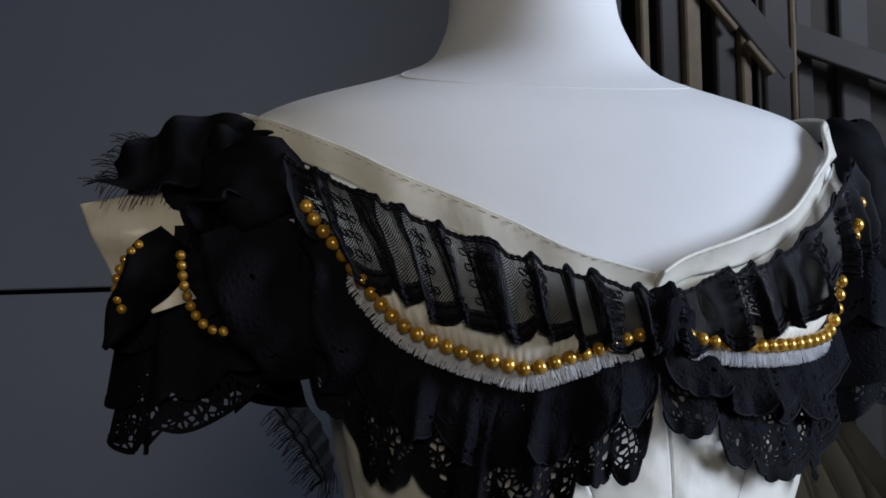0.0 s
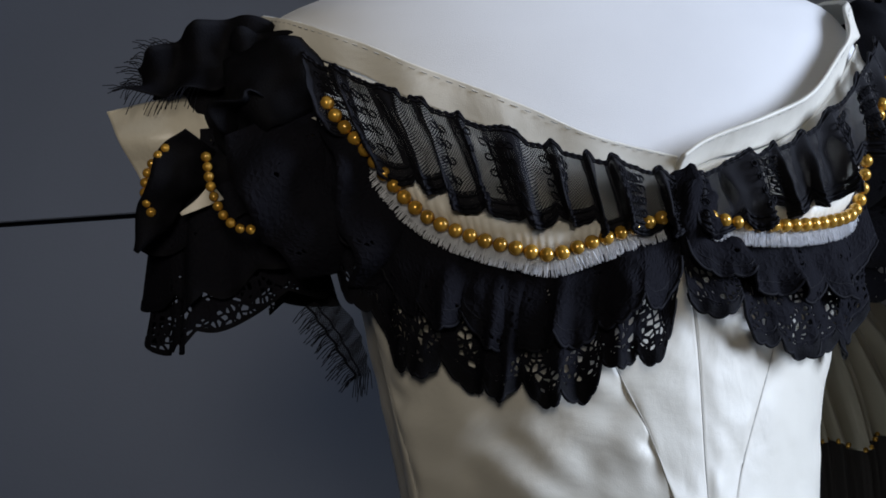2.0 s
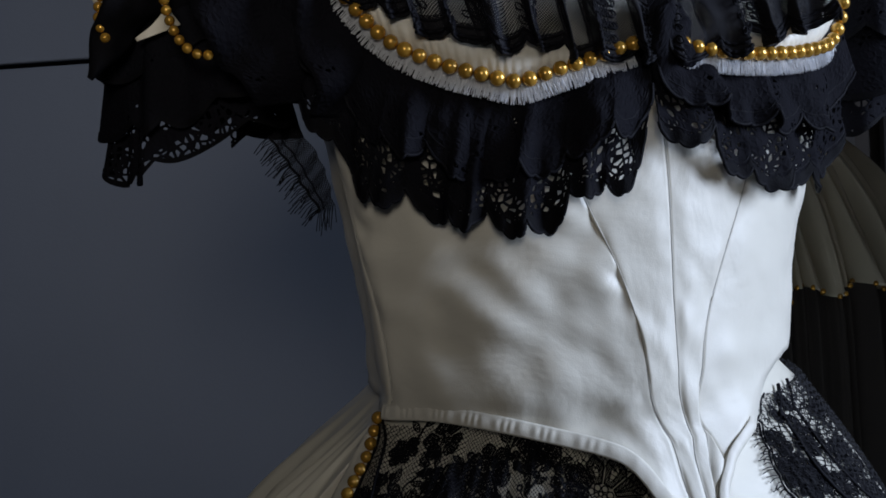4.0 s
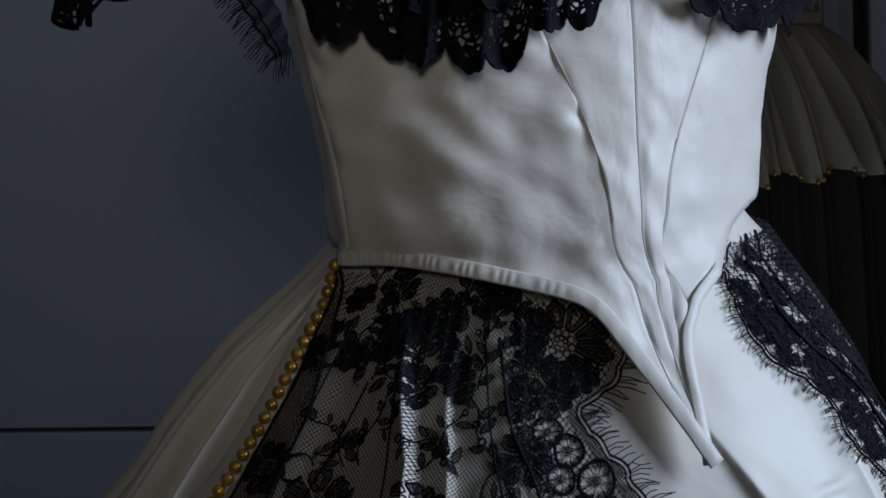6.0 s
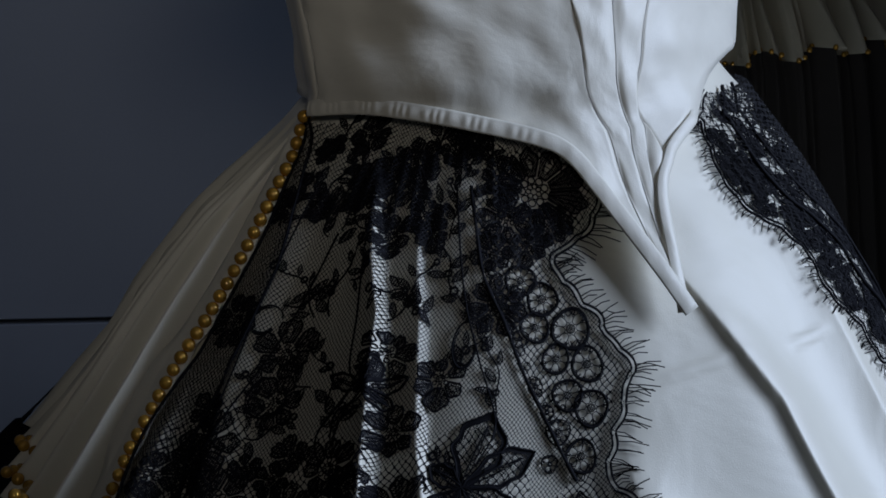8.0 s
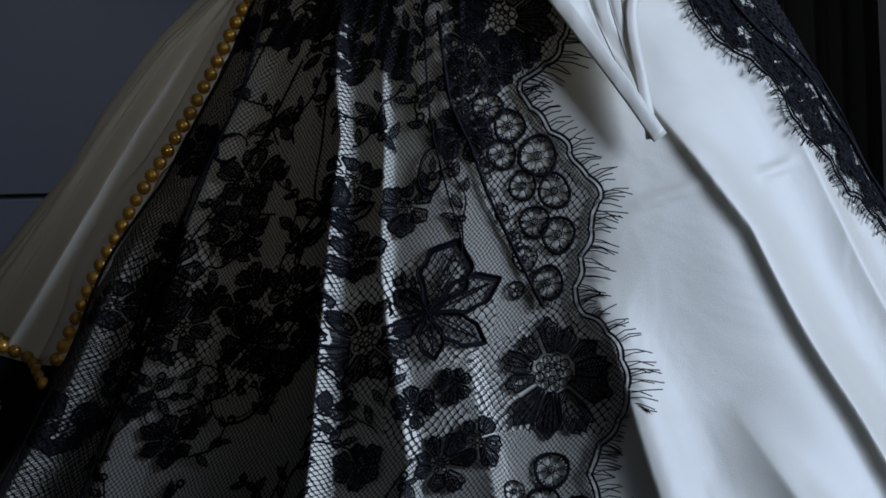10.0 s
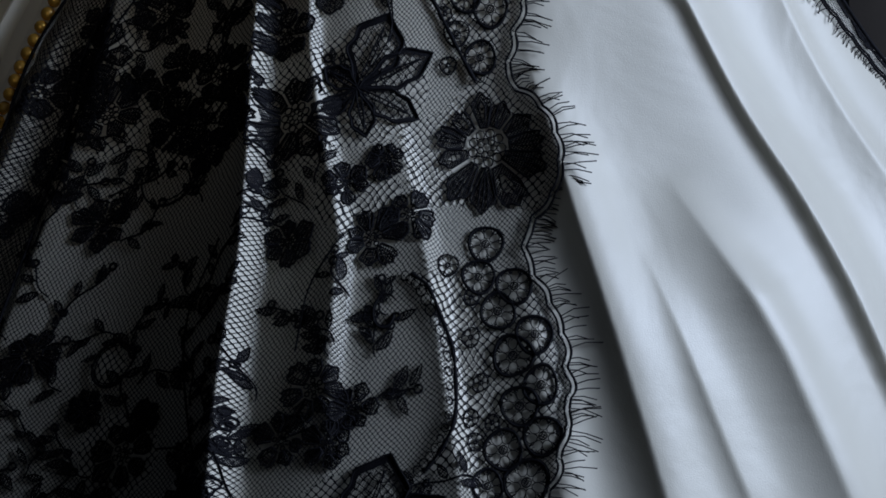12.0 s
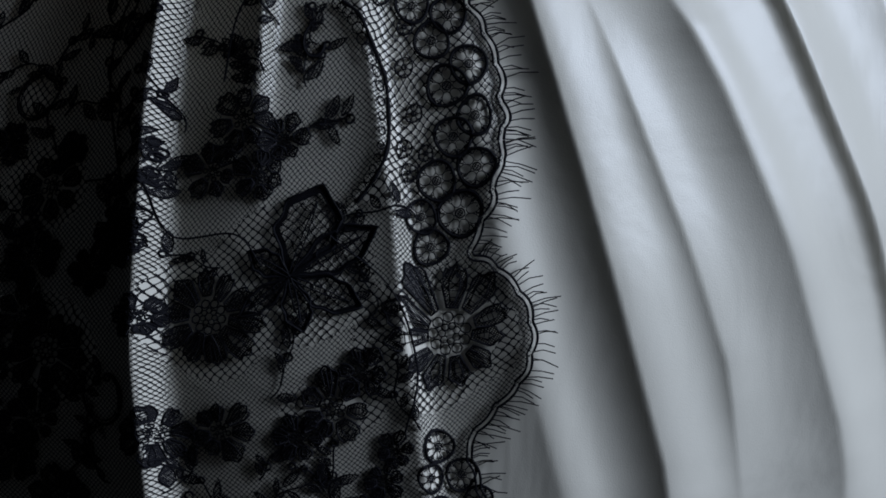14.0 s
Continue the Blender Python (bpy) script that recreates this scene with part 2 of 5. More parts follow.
def cords(name, lines, radius, mat, parent=None, label="", sides=4):
    """Many short threads in one mesh."""
    vs, fs, base = [], [], 0
    for line in lines:
        v, f = tube_data(line, radius, sides, base)
        vs.append(v)
        fs += f
        base += len(v)
    return mesh_object(name, np.vstack(vs), fs, mat, parent, label)


def thing(name, label, category, place=(0, 0, 0), group=""):
    ob = new(name)
    ob.location = place
    return tagged(ob, label, category, group)


def rad(pairs):
    """Rows of degrees and height, as radians and height."""
    a = np.array(pairs, float)
    a[:, 0] = np.radians(a[:, 0])
    return a


def soft_noise(P, scale, seed=0.0):
    flat = P.reshape(-1, 3)
    return np.array([noise.noise(Vector((p[0] * scale + seed, p[1] * scale, p[2] * scale))) for p in flat]).reshape(P.shape[:-1])


def coons(left, right, low, high, nu, nv):
    """A patch between four edges, each given as rows of radians and height (left and right run upwards)."""
    l, r = resample(left, nv), resample(right, nv)
    b, t = resample(low, nu), resample(high, nu)
    u, v = np.linspace(0, 1, nu)[:, None, None], np.linspace(0, 1, nv)[None, :, None]
    return ((1 - u) * l[None] + u * r[None] + (1 - v) * b[:, None] + v * t[:, None]
            - ((1 - u) * (1 - v) * b[0] + u * (1 - v) * b[-1] + (1 - u) * v * t[0] + u * v * t[-1]))


def ball_mesh(name, radius, mat):
    bm = bmesh.new()
    bmesh.ops.create_uvsphere(bm, u_segments=12, v_segments=8, radius=radius)
    me = bpy.data.meshes.new(name)
    bm.to_mesh(me)
    bm.free()
    me.polygons.foreach_set("use_smooth", [True] * len(me.polygons))
    me.materials.append(mat)
    return me


PEARL = ball_mesh("pearl", 0.004, pearl_gold)


def pearl_row(pts, parent, size=1.0, gap=0.0079):
    """Round beads strung along places, each its own part, with the string."""
    pts = np.asarray(pts, float)
    length = np.linalg.norm(np.diff(pts, axis=0), axis=1).sum()
    line = resample(pts, max(3, int(length / (gap * size)) + 1))
    for p in line:
        ob = new("pearl", PEARL)
        ob.location = p
        ob.scale = [size * random.uniform(0.96, 1.03)] * 3
        ob.rotation_euler = (random.random() * 3, random.random() * 3, 0)
        ob.parent = parent
    return line

# ---- shapes of body and skirt ----
# Profile rows: height, centre x, centre y, half width, half depth, roundness.
BODY = np.array([
    (1.60, -0.012, -0.090, 0.047, 0.050, 2.0), (1.48, -0.012, -0.093, 0.049, 0.053, 2.0),
    (1.43, -0.012, -0.097, 0.054, 0.057, 2.0), (1.405, -0.013, -0.102, 0.066, 0.063, 2.0),
    (1.39, -0.024, -0.108, 0.091, 0.068, 2.0), (1.378, -0.026, -0.114, 0.140, 0.074, 2.1),
    (1.365, -0.021, -0.118, 0.180, 0.082, 2.2), (1.34, -0.018, -0.122, 0.194, 0.092, 2.2),
    (1.30, -0.018, -0.124, 0.190, 0.102, 2.2), (1.27, -0.018, -0.126, 0.180, 0.106, 2.1),
    (1.22, -0.020, -0.127, 0.166, 0.114, 2.0), (1.15, -0.022, -0.128, 0.152, 0.117, 1.95),
    (1.10, -0.024, -0.129, 0.143, 0.119, 1.9), (1.04, -0.025, -0.130, 0.137, 0.124, 1.85)])
SKIRT = np.array([
    (1.06, -0.022, -0.125, 0.130, 0.118, 1.9), (1.035, -0.020, -0.105, 0.150, 0.138, 1.95),
    (1.00, -0.010, -0.070, 0.196, 0.190, 2.0), (0.94, 0.0, -0.030, 0.264, 0.256, 2.0),
    (0.83, 0.0, 0.012, 0.356, 0.346, 2.0), (0.75, 0.0, 0.046, 0.445, 0.432, 2.0),
    (0.65, 0.0, 0.080, 0.520, 0.508, 2.0), (0.50, 0.0, 0.085, 0.560, 0.550, 2.0),
    (0.25, 0.0, 0.085, 0.575, 0.570, 2.0), (0.02, 0.0, 0.085, 0.580, 0.575, 2.0)])


def eased(rows, spread):
    """The same profile on fine steps with its corners rounded off."""
    z = np.arange(rows[-1, 0], rows[0, 0] + 1e-6, 0.002)
    k = int(3 * spread / 0.002) + 1
    w = np.exp(-0.5 * (np.arange(-k, k + 1) * 0.002 / spread) ** 2)
    cols = [np.convolve(np.pad(np.interp(z, rows[::-1, 0], rows[::-1, n]), k, mode="reflect", reflect_type="odd"), w / w.sum(), "valid") for n in range(1, 6)]
    return np.stack([z, *cols], -1)[::-1]


BODY, SKIRT = eased(BODY, 0.005), eased(SKIRT, 0.014)


def ring(rows, turn, z):
    """Points round a profile: turn in radians from the front, towards +x."""
    turn, z = np.broadcast_arrays((np.asarray(turn, float) + math.pi) % (2 * math.pi) - math.pi, np.asarray(z, float))
    cx, cy, a, b, n = [np.interp(-z, -rows[:, 0], rows[:, k]) for k in range(1, 6)]
    s, c = np.sin(turn), np.cos(turn)
    r = (np.abs(s) ** n + np.abs(c) ** n) ** (-1 / n)
    # the gown's right flank falls away sooner than a full oval
    flank = np.clip((-np.degrees(turn) - 57) / 30, 0, 1) * np.clip((np.degrees(turn) + 178) / 60, 0, 1)
    flank = flank * flank * (3 - 2 * flank)
    lean = np.where(z > 1.04, 0.030 * np.clip((1.36 - z) / 0.10, 0, 1), np.minimum(0.030 + 0.22 * (1.04 - z), 0.062))
    # and the far hip drops more steeply than the front
    hip = np.clip((np.degrees(turn) - 26) / 34, 0, 1) * np.clip((178 - np.degrees(turn)) / 60, 0, 1)
    drop = np.where(z > 1.03, 0.0, np.minimum(0.42 * (1.03 - z), 0.060)) * hip * hip * (3 - 2 * hip)
    return np.stack([cx + a * r * s + flank * lean - drop, cy - b * r * c, z + 0 * s], -1)


# Folds: heights and degrees of the crest, depth, soft width on its left and right flank in degrees.
FOLDS = [((1.02, 0.94, 0.79, 0.58), (-38, -31, -27.0, -26.3), 0.027, 3.6, 0.7),
         ((1.00, 0.94, 0.88, 0.80), (-30, -26.8, -25.0, -21.0), 0.011, 3.0, 0.7),
         ((0.84, 0.78, 0.70, 0.58), (-17, -15.0, -13.8, -13.3), 0.014, 3.2, 0.7),
         ((0.87, 0.79, 0.70, 0.56), (-6, -4.8, -3.3, -1.3), 0.0125, 1.5, 3.2),
         ((0.80, 0.72, 0.64, 0.55), (3.5, 6.2, 7.8, 9.2), 0.012, 2.4, 2.6),
         ((0.80, 0.72, 0.64, 0.56), (-9.4, -8.6, -7.8, -6.6), 0.010, 5.0, 2.2),
         ((0.77, 0.72, 0.67, 0.60), (-0.4, 0.6, 1.8, 3.2), 0.006, 1.0, 2.2),
         ((0.97, 0.88, 0.79, 0.60), (1.8, 10.0, 12.4, 15.0), 0.008, 0.40, 3.6),
         ((1.00, 0.90, 0.80, 0.60), (22, 22.0, 22.0, 22.0), 0.010, 5.0, 2.0),
         ((1.03, 0.96, 0.90, 0.70), (-60, -58, -57.5, -57), 0.024, 2.6, 0.9),
         ((1.03, 0.96, 0.90, 0.70), (-66, -63.5, -62, -61), 0.024, 2.6, 1.0),
         ((1.03, 0.96, 0.90, 0.70), (-73, -70, -68, -67), 0.024, 3.0, 1.4),
         ((1.03, 0.96, 0.90, 0.70), (-80, -77, -75.5, -74), 0.026, 2.4, 1.0),
         ((1.03, 0.96, 0.90, 0.70), (-88, -86, -84, -82), 0.024, 3.0, 1.2),
         ((1.03, 0.96, 0.90, 0.70), (-97, -95, -94, -92), 0.022, 3.0, 1.6),
         ((0.91, 0.88, 0.83, 0.60), (-51.0, -50.4, -49.2, -47.0), 0.013, 2.6, 0.9),
         ((1.01, 0.94, 0.86, 0.60), (-49.0, -46.5, -44.5, -40.0), 0.011, 0.8, 4.0)]


def pleats(turn, z):
    """Radial depth of the skirt's folds, growing towards the hem."""
    grow = np.clip((1.03 - z) / 0.25, 0, 1.0)
    d = 0.004 * grow * (np.sin(13 * turn + 0.5) + 0.6 * np.sin(23 * turn + 2.1 + 1.5 * z))
    deg = np.degrees(turn)
    for zs, crest, depth, left, right in FOLDS:
        x = deg - np.interp(-z, -np.array(zs), crest)
        there = np.clip((zs[0] + 0.01 - z) / 0.06, 0, 1) * np.clip((z - zs[-1] + 0.10) / 0.08, 0, 1)
        d = d + depth * there * (0.35 + 0.65 * grow) * np.where(x < 0, np.exp(np.minimum(x, 0) / left), np.exp(-(np.maximum(x, 0) / right) ** 2))
    # pressed creases left from folding the cloth
    for c, h, w in ((3.0, 0.905, 4.5), (17.5, 0.908, 3.0)):
        d = d + 0.0016 * np.exp(-((z - h - 0.0006 * (deg - c)) / 0.0022) ** 2) * np.exp(-((deg - c) / w) ** 4)
    return d - 0.004


def skirt(turn, z, off=0.0):
    p = ring(SKIRT, turn, z)
    turn, z = np.broadcast_arrays(np.asarray(turn, float), np.asarray(z, float))
    d = pleats(turn, z) + off
    return p + np.stack([np.sin(turn) * d * 0.85, -np.cos(turn) * d * 0.85, 0.5 * d], -1)


def body(turn, z, off=0.0):
    """The mannequin's and bodice's surface; below the waist it runs out over the skirt."""
    p = ring(BODY, turn, np.maximum(z, 1.04))
    turn, z = np.broadcast_arrays(np.asarray(turn, float), np.asarray(z, float))
    low = np.clip((1.05 - z) / 0.03, 0, 1)[..., None]
    q = ring(SKIRT, turn, z) + np.stack([np.sin(turn) * 0.006, -np.cos(turn) * 0.006, 0.003 + 0 * turn], -1)
    p[..., 2] = z
    p = p * (1 - low) + q * low
    return p + np.stack([np.sin(turn) * off, -np.cos(turn) * off, 0 * turn], -1)

# ---- room ----
floor_pts = np.array([[[-4, -4, 0], [-4, 4, 0]], [[4, -4, 0], [4, 4, 0]]], float)
tagged(sheet("floor", floor_pts, floor_wood, thick=0.02), "dark brown wooden floor under the gowns", "floor", kind="structure").location.z = -0.011


def slab(name, size, at, turn, mat, parent=None, label="", bevel=0.002):
    bm = bmesh.new()
    bmesh.ops.create_cube(bm, size=1.0)
    bmesh.ops.scale(bm, vec=size, verts=bm.verts)
    if bevel:
        bmesh.ops.bevel(bm, geom=bm.edges[:], offset=min(bevel, min(size) * 0.3), segments=1, affect="EDGES")
    me = bpy.data.meshes.new(name)
    bm.to_mesh(me)
    bm.free()
    me.materials.append(mat)
    ob = new(name, me)
    ob.location, ob.rotation_euler = at, (0, 0, radians(turn))
    if parent:
        ob.parent = parent
    if label:
        tagged(ob, label)
    return ob

WALL_N = np.array([0.485, 0.875])
WALL_D = np.array([0.875, -0.485])


def wall_at(along, z, depth=0.70):
    p = WALL_N * depth + WALL_D * along
    return (float(p[0]), float(p[1]), z)


wall_panel = thing("wall_left", "grey-blue painted wall of wide horizontal panels", "wall", (0, 0, 0))
tagged(wall_panel, kind="structure")
for low, high in ((-0.02, 0.713), (0.719, 1.291), (1.297, 1.90), (1.906, 2.60)):
    slab("wall_board", (3.2, 0.03, high - low), wall_at(-1.66, (low + high) / 2, 0.72), -29, wall_paint, wall_panel, bevel=0.0015)
slab("joint_backing", (3.2, 0.02, 2.6), wall_at(-1.66, 1.29, 0.75), -29, gap_dark, wall_panel)
for name, size, at in (("wall_back", (8, 0.1, 3.0), (0, 3.2, 1.5)), ("wall_right", (0.1, 8, 3.0), (4.0, 0, 1.5)),
                       ("wall_far_left", (0.1, 8, 3.0), (-4.0, 0, 1.5)), ("wall_front", (8, 0.1, 3.0), (0, -4.0, 1.5))):
    tagged(slab(name, size, at, 0, room_paint), "dim grey painted room wall", "wall", kind="structure")
# added panel out of view, holds the window light off the far gown and lattice
tagged(slab("shade_panel", (1.3, 0.08, 1.90), (1.30, -0.02, 0.95), -8, room_paint), "unseen grey panel that shades the far gown and lattice", "wall", kind="structure")
tagged(slab("ceiling", (8.2, 8.2, 0.1), (0, 0, 3.05), 0, room_paint), "dim grey ceiling", "ceiling", kind="structure")

# wooden lattice partition in the dim room behind
lattice = thing("lattice_partition", "pale wooden lattice partition with grey boards behind", "partition", (0.85, 1.25, 0.0))
for x, wide, deep in ((-0.105, 0.016, 0.0), (-0.018, 0.030, 0.0), (0.079, 0.019, 0.0), (0.163, 0.010, -0.012)):
    slab("slat", (wide, 0.02, 2.3), (x, deep, 1.15), 8, wood, lattice, bevel=0.003)
for x, wide, deep in ((-0.052, 0.037, 0.012), (0.050, 0.038, 0.012), (0.132, 0.049, -0.010), (0.222, 0.034, 0.05), (0.330, 0.06, 0.06), (-0.160, 0.05, 0.02)):
    slab("board", (wide, 0.018, 2.3), (x, deep, 1.15), 4, grey_board, lattice, bevel=0.003)
for x, z, long, wide, mat, deep in ((0.022, 1.744, 0.085, 0.009, wood, -0.024), (0.094, 1.668, 0.070, 0.009, wood, -0.024), (0.072, 1.745, 0.26, 0.046, grey_board, -0.012)):
    ob = slab("brace", (wide, 0.018, long), (x, deep, z), 0, mat, lattice)
    ob.rotation_euler = (0, -0.75, 0)
rail = slab("rail", (0.34, 0.018, 0.046), (0.325, -0.004, 1.668), 0, grey_board, lattice)
rail.rotation_euler = (0, 0.27, 0)
# one dark sheet in place of the shaded room beyond the openings
slab("shade_backing", (1.4, 0.02, 2.4), (0.85, 0.085, 1.2), 0, shade_board, lattice)


# ---- mannequin: one plain mesh with its stand ----
def build_mannequin():
    a = np.linspace(-math.pi, math.pi, 96, endpoint=False)
    zs = np.r_[np.linspace(1.60, 1.34, 70), np.linspace(1.335, 1.06, 40)]
    P = ring(BODY, a[:, None], zs[None])
    nu, nv = P.shape[:2]
    verts, faces = list(P.reshape(-1, 3)), grid_faces(nu, nv, True)
    for row, z in ((0, 1.605), (nv - 1, 1.055)):
        verts.append(P[:, row].mean(0) + (0, 0, z - P[0, row, 2]))
        c = len(verts) - 1
        faces += [(i * nv + row, ((i + 1) % nu) * nv + row, c) for i in range(nu)]
    parts = [tube_data(np.stack([ring(BODY, a_, 1.398 - 0.022 * math.cos(a_)) for a_ in np.linspace(-1.9, 1.9, 60)]), 0.0005, 5),
             tube_data([(-0.02, -0.12, 1.06), (-0.02, -0.12, 0.5), (-0.02, -0.12, 0.02)], 0.018, 12),
             tube_data([(-0.02, -0.12, 0.025), (-0.02, -0.12, 0.02), (-0.02, -0.12, 0.001)], (0.02, 0.16, 0.165), 24)]
    for v, f in parts:
        base = len(verts)
        verts += list(v)
        faces += [[i + base for i in q] for q in f]
    ob = mesh_object("mannequin", verts, faces, jersey)
    return tagged(ob, "white jersey-covered headless dressmaker's mannequin wearing the ivory gown", "mannequin")


build_mannequin()

# ---- ball gown ----
gown = thing("ball_gown", "ivory satin ball gown with black lace and gold pearls on mannequin", "dress")

S_SIDE = rad([(-61.8, 1.039), (-60, 1.058), (-60, 1.086), (-62.2, 1.115), (-65.5, 1.141), (-70, 1.20), (-76, 1.30)])
S_LEFT = rad([(1.5, 0.934), (0.4, 0.967), (0.0, 0.995), (1.3, 1.03), (-0.2, 1.08), (-4.2, 1.116), (-10, 1.152), (-16, 1.20), (-22, 1.272)])
S_MID = rad([(1.7, 0.935), (2.0, 0.974), (3.6, 1.008), (7.8, 1.039), (8.2, 1.082), (7.8, 1.126), (7.0, 1.17), (5.0, 1.22), (4.0, 1.262)])
S_RIGHT = rad([(1.9, 0.936), (2.6, 0.968), (4.9, 1.001), (8.8, 1.024), (14, 1.051), (16.2, 1.08), (21.5, 1.115), (26.8, 1.15), (32, 1.20), (37, 1.285)])
S_BACK = rad([(88, 1.058), (86, 1.08), (84, 1.12), (82, 1.20), (80, 1.30)])
H_LEFT = rad([(-61.8, 1.039), (-47, 1.040), (-32.8, 1.035), (-20.5, 1.027), (-11.2, 1.018), (-7.3, 1.010), (-4.8, 0.994), (-1.2, 0.962), (1.5, 0.934)])
H_RIGHT = rad([(1.9, 0.936), (2.8, 0.957), (4.8, 0.985), (8.0, 1.000), (15, 1.015), (40.5, 1.046), (60, 1.056), (88, 1.058)])
N_LEFT = rad([(-76, 1.350), (-59.3, 1.337), (-47.2, 1.322), (-37.8, 1.304), (-29.2, 1.291), (-22, 1.278)])
TOP_BAND = rad([(-100, 1.368), (-86, 1.366), (-74, 1.362), (-61.3, 1.356), (-46.2, 1.341), (-36.8, 1.326), (-28, 1.312), (-19.5, 1.298), (-11, 1.282), (-3.7, 1.274), (4.0, 1.267)])
LOW_BAND = rad([(-100, 1.350), (-86, 1.352), (-74, 1.350), (-59.3, 1.337), (-47.2, 1.322), (-37.8, 1.304), (-29.2, 1.291), (-20.8, 1.278), (-11.8, 1.267), (-2, 1.259), (4.0, 1.254)])
TOP_BAND_R = rad([(4.0, 1.267), (9, 1.276), (19.5, 1.287), (28.5, 1.298), (35.5, 1.314), (42, 1.332), (52, 1.358), (75, 1.368), (100, 1.37)])
LOW_BAND_R = rad([(4.0, 1.254), (12.2, 1.265), (24.8, 1.273), (35, 1.288), (44, 1.310), (54, 1.335), (75, 1.348), (100, 1.35)])


def bodice_panel(name, left, right, low, high, nu, nv, seed, folds=0.0016):
    C = coons(left, right, low, high, nu, nv)
    P = body(C[..., 0], C[..., 1], np.interp(C[..., 1], (1.0, 1.06), (0.0020, 0.0052)))
    d = folds * soft_noise(P * np.array([1.0, 1.0, 1.7]), 26, seed) + 0.7 * folds * soft_noise(P[..., [2, 0, 1]] + P, 42, seed + 7)
    # puckers running in from the seams
    u = np.linspace(0, 1, nu)[:, None]
    d += 0.0005 * np.exp(-((1 - u) / 0.14) ** 2) * np.sin(C[..., 1] * 330 + 3 * u + 2 * np.sin(C[..., 1] * 90)) + 0.0004 * np.exp(-(u / 0.08) ** 2) * np.sin(C[..., 1] * 280 + np.sin(C[..., 1] * 70))
    edge = (1 - np.exp(-(u * nu / 4.0) ** 2)) * (1 - np.exp(-((1 - u) * nu / 4.0) ** 2))
    d = d * edge - 0.0007 * (1 - edge)
    n = P - np.stack([np.full(P.shape[:2], -0.02), np.full(P.shape[:2], -0.11), P[..., 2]], -1)
    n /= np.linalg.norm(n, axis=-1, keepdims=True)
    return sheet(name, P + n * d[..., None], satin, gown, thick=0.0012)


def along(curve, n=40):
    return resample(curve, n)


bodice_panel("front_panel", S_SIDE, S_LEFT, H_LEFT, N_LEFT, 90, 90, 1.0, 0.0045)
bodice_panel("centre_panel", S_LEFT, S_MID, rad([(1.5, 0.934), (1.7, 0.935)]), rad([(-22, 1.272), (-10, 1.262), (4, 1.262)]), 30, 110, 3.0)
bodice_panel("centre_panel", S_MID, S_RIGHT, rad([(1.7, 0.935), (1.9, 0.936)]), rad([(4, 1.262), (20, 1.268), (37, 1.285)]), 30, 110, 5.0)
bodice_panel("point_panel", S_RIGHT[:4], H_RIGHT[:4], rad([(1.9, 0.936), (1.95, 0.9362)]), np.vstack([S_RIGHT[3:4], H_RIGHT[3:4]]), 16, 50, 8.0)
bodice_panel("side_panel", np.vstack([H_RIGHT[3:4], S_RIGHT[3:]]), S_BACK, H_RIGHT[3:], rad([(37, 1.285), (60, 1.32), (80, 1.33)]), 60, 90, 8.0)
back_left = S_SIDE.copy()
back_left[:, 0] += 2 * math.pi
bodice_panel("back_panel", S_BACK, back_left, rad([(88, 1.058), (180, 1.058), (298.2, 1.039)]), rad([(80, 1.33), (180, 1.32), (284, 1.33)]), 70, 40, 12.0)
for line in (S_SIDE, S_LEFT, S_MID, S_RIGHT):
    c = along(line, 90)
    cord("seam", body(c[:, 0], c[:, 1], np.interp(c[:, 1], (1.0, 1.06), (0.0019, 0.0050))), 0.00045, seam_thread, gown, "recessed stitched seam line")


def binding(name, curve, n, width, off, ripple):
    """A turned satin edge: a rounded strip along a curve, puckered by its stitching."""
    c = along(curve, n)
    mid = body(c[:, 0], c[:, 1], off)
    tan = np.gradient(mid, axis=0)
    tan /= np.linalg.norm(tan, axis=1, keepdims=True)
    out = np.stack([np.sin(c[:, 0]), -np.cos(c[:, 0]), 0.25 + 0 * c[:, 0]], -1)
    out /= np.linalg.norm(out, axis=1, keepdims=True)
    up = np.cross(out, tan)
    s = np.linspace(0, 1, 9)
    swell = 0.0007 * np.sin(math.pi * s)[None] * (1 + ripple * np.sin(np.arange(n) * 0.9 + 2 * np.sin(np.arange(n) * 0.23))[:, None])
    P = mid[:, None] + up[:, None] * ((s - 0.25) * width)[None, :, None] + out[:, None] * swell[..., None]
    return sheet(name, P, satin, gown, "puckered satin edge binding", thick=0.001)


binding("hem_binding", np.vstack([H_LEFT[:-1], [[math.radians(1.7), 0.930]]]), 220, 0.0085, 0.0054, 0.35)
binding("hem_binding", np.vstack([[[math.radians(1.7), 0.930]], H_RIGHT[1:]]), 220, 0.0065, 0.0032, 0.2)


def band(name, low, top, n, flare):
    l, t = along(low, n), along(top, n)
    v = np.linspace(0, 1, 14)
    C = l[:, None] * (1 - v[None, :, None]) + t[:, None] * v[None, :, None]
    off = 0.006 + flare * v[None] ** 2 + 0.0012 * np.sin(math.pi * v)[None]
    P = body(C[..., 0], C[..., 1], off + 0.0006 * np.sin(C[..., 0] * 26))
    P[:, -1] += np.array([0, 0, -0.0006])
    ob = sheet(name, P, satin, gown, "smooth ivory satin neckline band", thick=0.0022)
    k = body(C[:, 11, 0], C[:, 11, 1], off[:, 11] + 0.0017)
    dash = [k[i:i + 3] for i in range(0, n - 4, 4)]
    cords("topstitch", dash, 0.00028, seam_thread, ob, "topstitching along the edge")
    return ob


band("neckline_band", LOW_BAND, TOP_BAND, 220, 0.005)
band("neckline_band", LOW_BAND_R, TOP_BAND_R, 160, 0.012)

